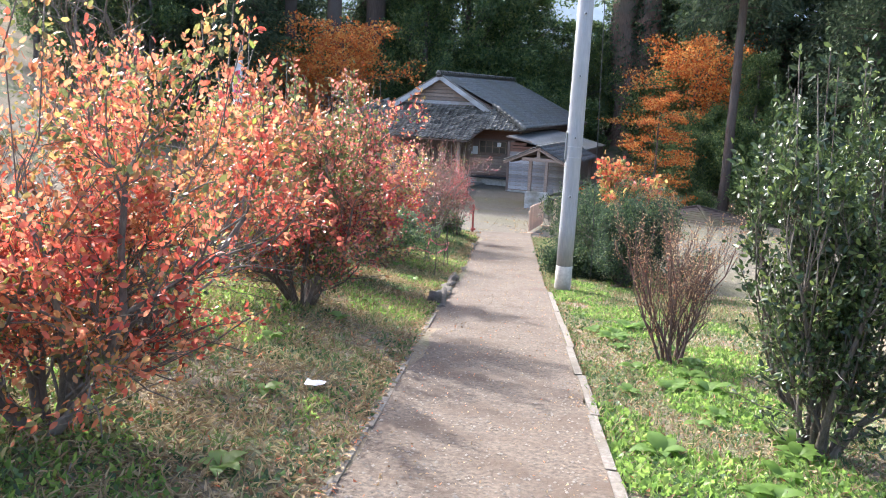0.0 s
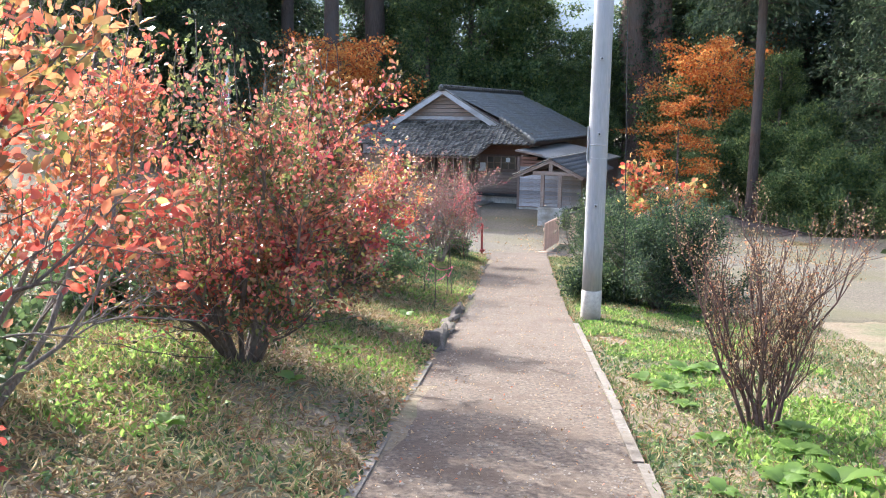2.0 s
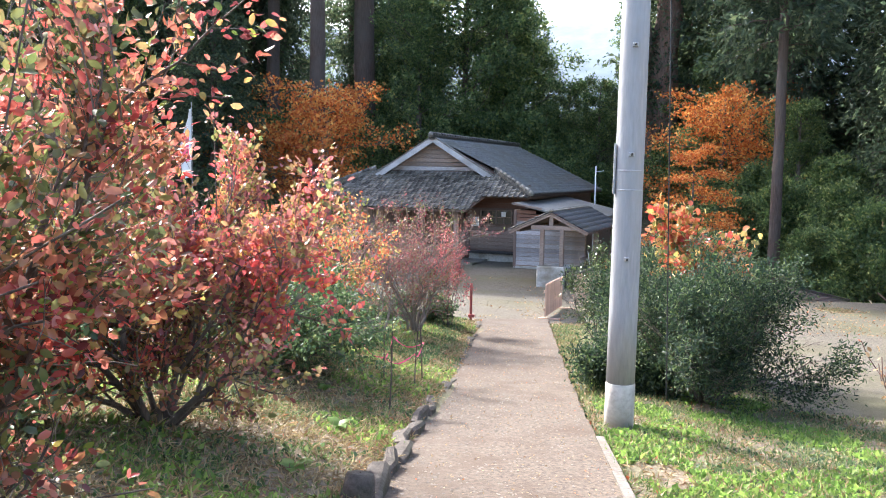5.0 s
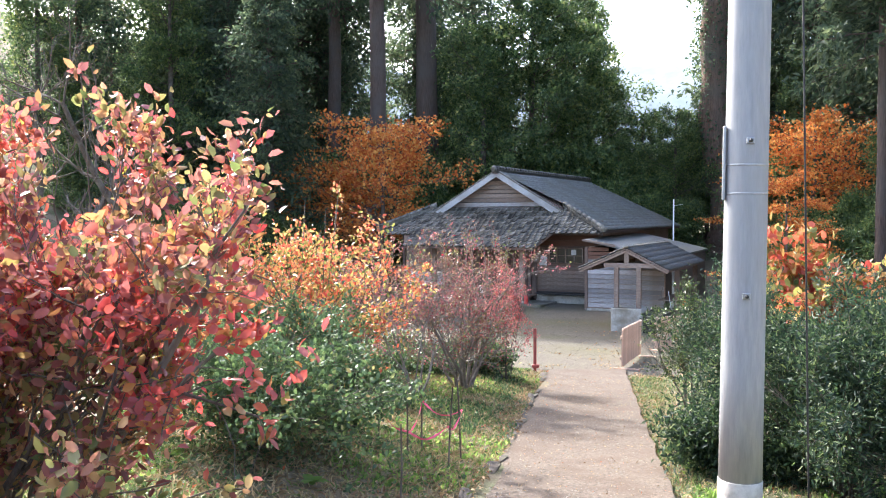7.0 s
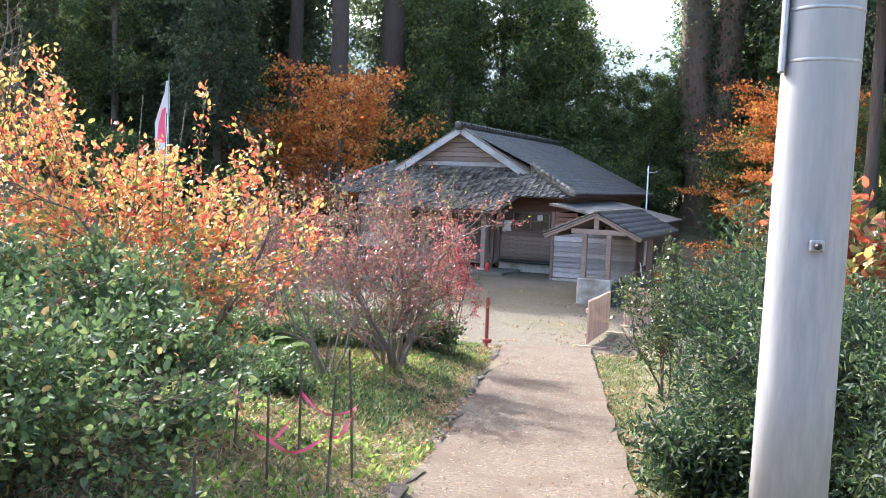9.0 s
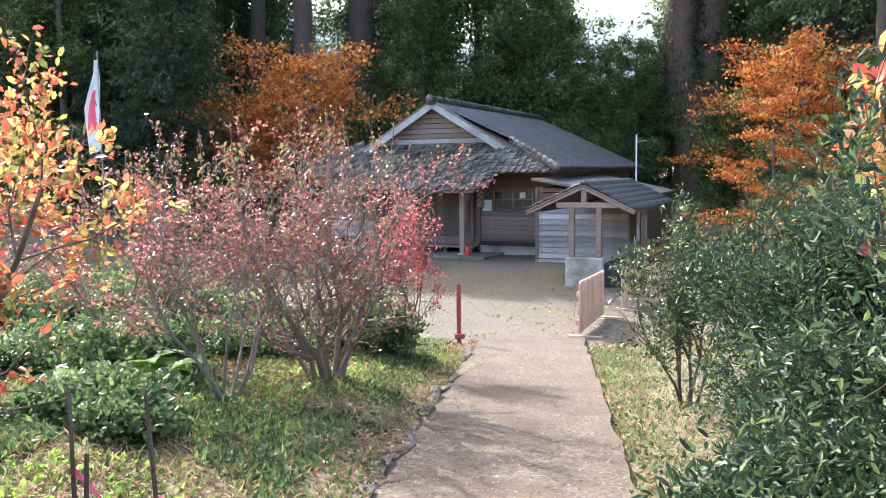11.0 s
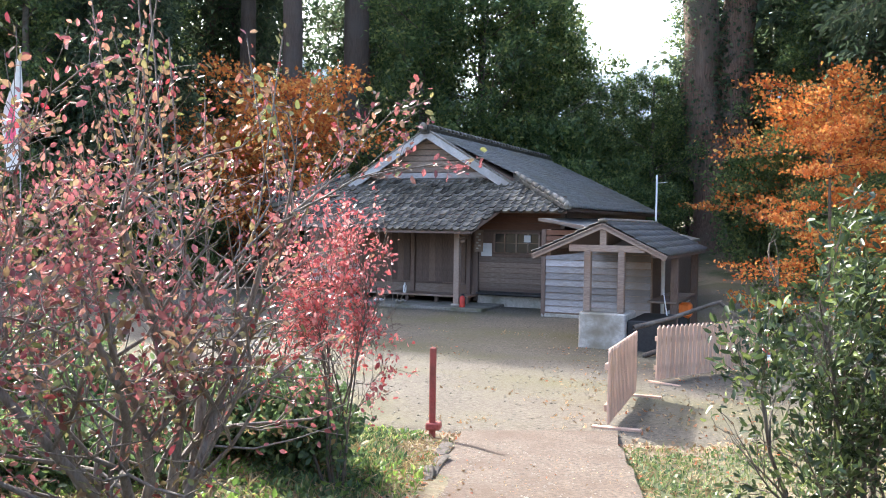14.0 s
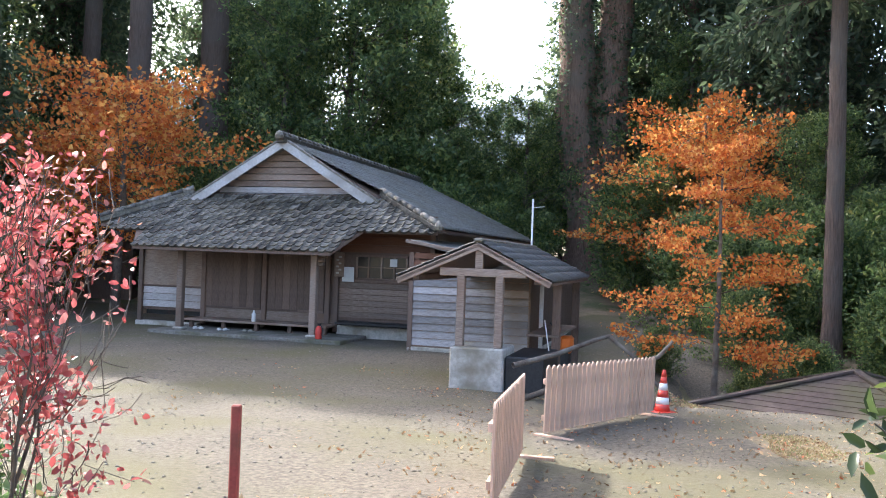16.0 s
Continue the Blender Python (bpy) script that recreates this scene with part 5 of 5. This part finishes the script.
def path_stones():
    """Grit and small stones standing out of the worn path."""
    rng = np.random.default_rng(66)
    base = np.array([(1, 0, 0), (-1, 0, 0), (0, 1, 0), (0, -1, 0), (0, 0, 0.7)], float)
    tri = np.array([(0, 2, 4), (2, 1, 4), (1, 3, 4), (3, 0, 4)])
    vs, fs = [], []
    for k in range(9000):
        y = 1.5 + 21 * rng.uniform() ** 1.4
        u = rng.uniform(0.02, 0.98)
        s = 0.0042 * rng.uniform(0.5, 1.8) ** 1.8
        vs.append(base * s * rng.uniform(0.7, 1.3, (5, 3)) + np.array([edge_l(y) + (edge_r(y) - edge_l(y)) * u, y, path_z(y) + 0.037]))
        fs.append(tri + 5 * k)
    tagged(new("path_gravel", quick_mesh("path_gravel", np.concatenate(vs), np.concatenate(fs), M_GRIT)), "small stones worn out of the concrete path", "gravel", kind="stuff")


def path_edging():
    """Thin concrete border strips, cracked into lengths."""
    rng = random.Random(67)
    for side, end in ((-1, 9.0), (1, 12.0)):
        y = 0.8
        while y < end:
            l = rng.uniform(0.7, 1.3)
            bm = bmesh.new()
            e = edge_l if side < 0 else edge_r
            jit = rng.uniform(-0.012, 0.012)
            x0, x1 = sorted((e(y) + jit - side * 0.012, e(y) + jit + side * 0.05))
            sl = -0.054 * l
            za, zb = path_z(y), path_z(y + l)
            hi = 0.047 + rng.uniform(-0.004, 0.004)
            q = [bm.verts.new(v) for v in ((x0, y, za - 0.1), (x1, y, za - 0.1), (x1 + sl, y + l, zb - 0.1), (x0 + sl, y + l, zb - 0.1),
                                           (x0, y, za + hi), (x1, y, za + hi), (x1 + sl, y + l, zb + hi), (x0 + sl, y + l, zb + hi))]
            for f in ((4, 5, 6, 7), (0, 1, 5, 4), (1, 2, 6, 5), (2, 3, 7, 6), (3, 0, 4, 7)):
                bm.faces.new([q[i] for i in f])
            bmesh.ops.recalc_face_normals(bm, faces=bm.faces[:])
            bmesh.ops.bevel(bm, geom=[x for x in bm.edges if x.verts[0].co.z > za and x.verts[1].co.z > za - 0.06][:4], offset=0.008, segments=1)
            part("edging_strip", bm, M_EDGING, edging)
            y += l + rng.uniform(0.008, 0.03)


M_GRIT = surface("path_grit_stone", (0.09, 0.078, 0.065), (0.30, 0.265, 0.225), None, 5, 40.0, 0.95, 0.2, 0.003)
M_EDGING = surface("worn_edging_concrete", (0.11, 0.095, 0.08), (0.25, 0.22, 0.185), (0.14, 0.115, 0.085), 30, 2.2, 0.95, 0.8, 0.01)
edging = thing("path_border", Matrix(), "thin pale concrete border strip along the path", "kerb", kind="structure")
path_edging()
M_PEBBLE = surface("grey_pebble", (0.10, 0.088, 0.07), (0.26, 0.235, 0.20), None, 8, 1.0, 0.9, 0.2, 0.003)
yard_stones()
path_stones()

# ---- kerb stones along the path ----
kerb = thing("kerb", Matrix(), "broken dark mossy kerb stones edging the path", "kerb", kind="structure")
krng = random.Random(6)


def rough_stone(seed, l, w, h):
    bm = boxed((-l / 2, -w / 2, -h * 0.5), (l / 2, w / 2, h), 0.02)
    bmesh.ops.subdivide_edges(bm, edges=bm.edges[:], cuts=1, use_grid_fill=True)
    for v in bm.verts:
        v.co += Vector((noise.noise(v.co * 6 + Vector((seed, 0, 0))), noise.noise(v.co * 6 + Vector((0, seed, 0))), noise.noise(v.co * 6 + Vector((0, 0, seed))))) * 0.045
    return mesh_of("kerb_stone", bm, M_KERB)


STONES = [rough_stone(s * 3.7, 0.46, 0.10, 0.075) for s in range(4)]
ky = 9.9
while ky < 22.3:
    l = krng.uniform(0.36, 0.62)
    if krng.random() < 0.88:
        o = part("kerb_stone", STONES[krng.randrange(4)], M_KERB, kerb)
        kx = edge_l(ky) - 0.04 + krng.uniform(-0.03, 0.03)
        hi = 1.15 if ky < 13 else 0.35
        o.matrix_basis = pose(kx, ky, path_z(ky) + 0.03, krng.uniform(-6, 6), krng.uniform(-8, 8), 93 + krng.uniform(-7, 7)) @ Matrix.Diagonal((l / 0.46, krng.uniform(0.8, 1.2), hi * krng.uniform(0.7, 1.2), 1))
    ky += l + krng.uniform(0.0, 0.06)
stub = thing("tree_stump", Matrix.Translation((-1.36, 9.75, ground_z(-1.36, 9.75) - 0.03)), "small dark weathered stump at the path edge", "stump")
part("stump", chain("stump", [(np.array([0, 0, -0.1]), 0.11), (np.array([0, 0, 0.02]), 0.10), (np.array([0.01, 0, 0.1]), 0.085), (np.array([0.015, 0.01, 0.17]), 0.075), (np.array([0.015, 0.01, 0.175]), 0.005)], M_KERB, 9), M_KERB, stub)

# ---- stakes with pink tape ----
pen = thing("taped_stakes", Matrix.Translation((-1.97, 14.35, ground_z(-1.97, 14.35))), "thin brown stakes joined by bright pink tape", "stakes")
STK = ((-0.17, -0.35, 0.62), (0.13, -0.28, 0.66), (0.16, 0.12, 0.72), (-0.2, 0.2, 0.7), (-0.55, 0.05, 0.55))
for k, (x, y, h) in enumerate(STK):
    tilt = 0.05 * math.sin(k * 2.1)
    part("stake", chain("stake", [(np.array([x, y, -0.2]), 0.009), (np.array([x + tilt * 0.5, y, h * 0.5]), 0.008), (np.array([x + tilt, y, h]), 0.006)], M_BARK, 6), M_BARK, pen)
order = (4, 0, 1, 2, 3, 0)
for a, b in zip(order, order[1:]):
    (xa, ya, _), (xb, yb, _) = STK[a], STK[b]
    za, zb = 0.30 + 0.04 * a, 0.30 + 0.04 * b
    bm = bmesh.new()
    prev = None
    for k in range(7):
        f = k / 6
        p = Vector((xa + (xb - xa) * f, ya + (yb - ya) * f, za + (zb - za) * f - 0.08 * math.sin(math.pi * f)))
        q = p + Vector((0.012 * math.sin(k * 1.3), 0.012 * math.cos(k * 1.3), 0.015))
        now = (bm.verts.new(p), bm.verts.new(q))
        if prev:
            bm.faces.new((prev[0], now[0], now[1], prev[1]))
        prev = now
    part("tape", bm, M_PINK, pen, "faded pink plastic tape")
sm = thing("thin_stake", Matrix.Translation((-1.75, 12.4, ground_z(-1.75, 12.4))), "thin bare stake standing in the grass", "stake")
part("stake", chain("stake", [(np.array([0, 0, -0.2]), 0.008), (np.array([0.02, 0, 0.3]), 0.007), (np.array([0.01, 0.02, 0.55]), 0.005)], M_BARK, 6), M_BARK, sm)

# ---- scrap of paper ----
scrap = bmesh.new()
g = [[scrap.verts.new((0.045 * i + 0.01 * noise.noise((i, j, 0)), 0.035 * j, 0.02 + 0.03 * noise.noise((i * 0.9, j * 1.1, 7)))) for i in range(4)] for j in range(4)]
for i in range(3):
    for j in range(3):
        scrap.faces.new((g[j][i], g[j][i + 1], g[j + 1][i + 1], g[j + 1][i]))
bmesh.ops.solidify(scrap, geom=scrap.faces[:], thickness=0.002)
so = new("paper_scrap", mesh_of("paper_scrap", scrap, M_PAPER))
so.location = (-1.53, 5.05, ground_z(-1.53, 5.05) + 0.02)
tagged(so, "crumpled white paper scrap lying on the grass", "litter")

# ---- broad-leaved weeds ----


def rosette(x, y, n, size, seed, group):
    rng = np.random.default_rng(seed)
    ob = thing("broadleaf_weed", Matrix.Translation((x, y, ground_z(x, y))), "broad-leaved bright green weed in the grass", "weed", group)
    me_list = []
    for k in range(n):
        a = 2.4 * k + rng.uniform(-0.3, 0.3)
        bm = bmesh.new()
        s = size * rng.uniform(0.7, 1.2)
        rows = []
        for j in range(6):
            f = j / 5
            w = s * 0.30 * math.sin(math.pi * min(0.08 + f * 0.95, 1)) + 0.002
            r = s * f
            z = s * (0.75 * f - 0.6 * f * f) + 0.02
            rows.append([bm.verts.new((r, -w, z + 0.12 * w)), bm.verts.new((r, 0, z)), bm.verts.new((r, w, z + 0.12 * w))])
        for p, q in zip(rows, rows[1:]):
            for i in range(2):
                bm.faces.new((p[i], q[i], q[i + 1], p[i + 1]))
        o = part("leaf", bm, L_FRESH, ob, smooth=True)
        o.matrix_basis = pose(0, 0, 0, 0, rng.uniform(-15, 10), math.degrees(a))


wr = random.Random(12)
for k in range(30):
    y = 3.6 + k * 0.21 + wr.uniform(-0.2, 0.2)
    rosette(edge_r(y) + 0.3 + wr.uniform(0, 1.0), y, 7 + k % 5, wr.uniform(0.09, 0.19), 200 + k, "broad weeds in the grass")
for k, (x, y) in enumerate(((-3.9, 17.9), (-4.2, 18.1), (-3.65, 18.1), (-4.35, 17.7), (-4.0, 17.55), (-3.6, 17.7))):
    rosette(x, y, 9, 0.36, 90 + k, "butterbur clump")
for k in range(8):
    y = 3.5 + k * 1.3
    rosette(edge_l(y) - 0.5 - wr.uniform(0, 0.7), y, 6, 0.12, 100 + k, "small weeds by the path")

# ---- fallen branches and tools by the shelter ----
L1 = thing("fallen_branch", Matrix.Translation((0.3, 30.3, -2.6)), "long bare fallen branch propped by the shelter", "branch", "fallen branches")
part("branch", chain("branch", [(np.array([-0.55, -0.4, 0.52]), 0.042), (np.array([0.1, 0.0, 0.66]), 0.04), (np.array([0.7, 0.3, 0.86]), 0.034), (np.array([0.95, 0.4, 0.93]), 0.03)], M_BARK, 8), M_BARK, L1)
part("branch", chain("branch", [(np.array([0.9, 0.4, 0.93]), 0.032), (np.array([1.3, 0.2, 0.6]), 0.03), (np.array([1.8, 0.1, 0.02]), 0.024)], M_BARK, 8), M_BARK, L1)
L2 = thing("fallen_branch", Matrix.Translation((0.3, 29.9, -2.6)), "crooked bare fallen branch behind the fence", "branch", "fallen branches")
part("branch", chain("branch", [(np.array([-0.4, 0.0, 0.05]), 0.045), (np.array([0.4, 0.05, 0.36]), 0.042), (np.array([1.1, 0.1, 0.55]), 0.036), (np.array([1.5, 0.05, 0.72]), 0.03), (np.array([1.68, 0.0, 0.95]), 0.02)], M_BARK, 8), M_BARK, L2)
part("branch", chain("branch", [(np.array([1.3, 0.05, 0.7]), 0.03), (np.array([1.25, 0.3, 0.3]), 0.026), (np.array([1.3, 0.4, 0.0]), 0.022)], M_BARK, 6), M_BARK, L2)


def at_house(u, v, z):
    return HOUSE @ Vector((u, v, z))


stick = thing("broom_stick", Matrix.Translation(at_house(5.98, -3.9, 0)), "thin white stick leaning on the basin", "stick")
part("stick", chain("stick", [(np.array([0.05, 0, 0.0]), 0.012), (np.array([-0.12, 0.05, 1.05]), 0.011)], M_WHITE, 8), M_WHITE, stick)
drum = thing("orange_machine", HOUSE @ pose(5.85, -1.6, 0.0), "small orange and black garden engine", "machine")
part("body", lathe([(0.16, 0.0), (0.17, 0.1), (0.17, 0.3), (0.12, 0.36)], 16), M_DARK, drum, "black engine body")
part("cowl", boxed((-0.05, -0.16, 0.3), (0.2, 0.16, 0.62), 0.05), M_ORANGE, drum, "orange plastic cowl")
part("grip", beam((0.0, 0.0, 0.55), (-0.25, 0.0, 0.85), 0.03, 0.03), M_DARK, drum)
pipe = thing("drain_pipe", HOUSE @ pose(5.2, -0.2, 0), "pale downpipe on the wing wall", "pipe")
part("pipe", lathe([(0.045, 0.0), (0.045, 1.75)], 12), M_WHITE, pipe, smooth=True)
ex = thing("fire_extinguisher", HOUSE @ pose(0.24, -0.2, 0.10), "small red extinguisher at the porch post", "extinguisher")
part("cylinder", lathe([(0.07, 0.0), (0.075, 0.02), (0.075, 0.22), (0.05, 0.27), (0.02, 0.29)], 16), M_RED, ex, smooth=True)
part("valve", boxed((-0.03, -0.02, 0.29), (0.05, 0.02, 0.34), 0.006), M_DARK, ex)
part("hose", chain("hose", [(np.array([0.04, 0, 0.31]), 0.01), (np.array([0.1, -0.02, 0.24]), 0.01), (np.array([0.09, -0.03, 0.08]), 0.01)], M_DARK, 6), M_DARK, ex)


def slipper(u, v, turn, mat, label):
    s = thing("slipper", HOUSE @ pose(u, v, 0.10, 0, 0, turn), label, "slipper", "slippers on the porch slab")
    bm = bmesh.new()
    bmesh.ops.create_uvsphere(bm, u_segments=12, v_segments=6, radius=1, matrix=Matrix.Diagonal((0.05, 0.135, 0.015, 1)) @ Matrix.Translation((0, 0, 1)))
    part("sole", bm, mat, s, smooth=True)
    bm = bmesh.new()
    bmesh.ops.create_uvsphere(bm, u_segments=12, v_segments=6, radius=1, matrix=Matrix.Translation((0, -0.05, 0.03)) @ Matrix.Diagonal((0.05, 0.07, 0.04, 1)))
    part("strap", bm, mat, s, smooth=True)


for k, u in enumerate((-3.15, -3.02, -2.5, -2.36, -1.85, -1.7)):
    slipper(u, 0.3 + 0.03 * (k % 2), 8 * math.sin(k * 2), M_WHITE if k < 4 else M_CONCRETE, "pale slipper standing on the porch slab")
bot = thing("white_bottle", HOUSE @ pose(-1.88, 0.75, 0.31), "white plastic bottle on the veranda edge", "bottle")
part("body", lathe([(0.045, 0.0), (0.05, 0.02), (0.05, 0.18), (0.02, 0.23), (0.018, 0.27)], 14), M_WHITE, bot, smooth=True)
scr = thing("hanging_scroll", HOUSE @ pose(0.1, -0.02, 1.42), "carved pale plaque hung beside the porch post", "plaque")
part("panel", boxed((0.0, 0.9, 0.05), (0.24, 0.93, 0.62), 0.01), M_OLDWOOD, scr, "weathered wooden plaque panel")
for k in range(6):
    part("brush_stroke", boxed((0.05 + 0.06 * (k % 2), 0.89, 0.12 + 0.075 * k), (0.12 + 0.06 * (k % 2), 0.899, 0.16 + 0.075 * k), 0.003), M_CONCRETE, scr)
wp = thing("white_mast", Matrix.Translation((0.82, 42.0, ground_z(0.82, 42.0))), "thin white mast standing behind the wing", "mast")
part("mast", lathe([(0.03, 0.0), (0.026, 3.75)], 10), M_WHITE, wp, smooth=True)
part("bracket", beam((0, 0, 3.5), (0.35, 0.2, 3.55), 0.02, 0.02), M_WHITE, wp)

# ---- buildings in the woods ----
shed = thing("pale_roofed_hut", pose(-3.2, 63.0, 0.0), "distant hut with sunlit pale metal roof", "hut")
part("wall", boxed((-1.3, -0.9, -2.0), (1.3, 1.2, 3.0)), M_BROWNWOOD, shed)
slab([(-1.6, -1.5, 3.05), (1.6, -1.5, 2.98), (1.6, 1.6, 3.75), (-1.6, 1.6, 3.8)], 0.06, M_WHITE, "roof", shed, "pale metal roof sheet")
barn = thing("old_barn", pose(-18.5, 46.5, -2.8, 0, 0, 4), "low dark barn with a brown tin roof", "barn")
part("wall", boxed((-4.0, -1.4, -1.0), (6.4, 1.4, 3.0)), M_BROWNWOOD, barn)
slab([(-4.6, -2.2, 2.75), (7.0, -2.2, 2.75), (7.0, 0, 4.15), (-4.6, 0, 4.15)], 0.08, M_BLACKTIN, "roof_slope", barn)
slab([(-4.6, 2.2, 2.75), (7.0, 2.2, 2.75), (7.0, 0, 4.15), (-4.6, 0, 4.15)], 0.08, M_BLACKTIN, "roof_slope", barn)
part("ridge_cap", beam((-4.7, 0, 4.2), (7.1, 0, 4.2), 0.25, 0.1), M_SLATE, barn)
for k in range(4):
    part("door", boxed((-3.0 + k * 2.2, -1.46, -0.2), (-1.7 + k * 2.2, -1.41, 1.9)), M_OLDWOOD, barn)

plant("bare_tree", "leafless dark branching tree at the wood's edge", "tree", -16.0, 29.5, 130, 3, 8.5, 4.0, 0.16, L_DRY, M_BARK, 0.03, 1, level=2, lift=0.12, spread=0.6, first=0.4, out=0.8, pieces=6)
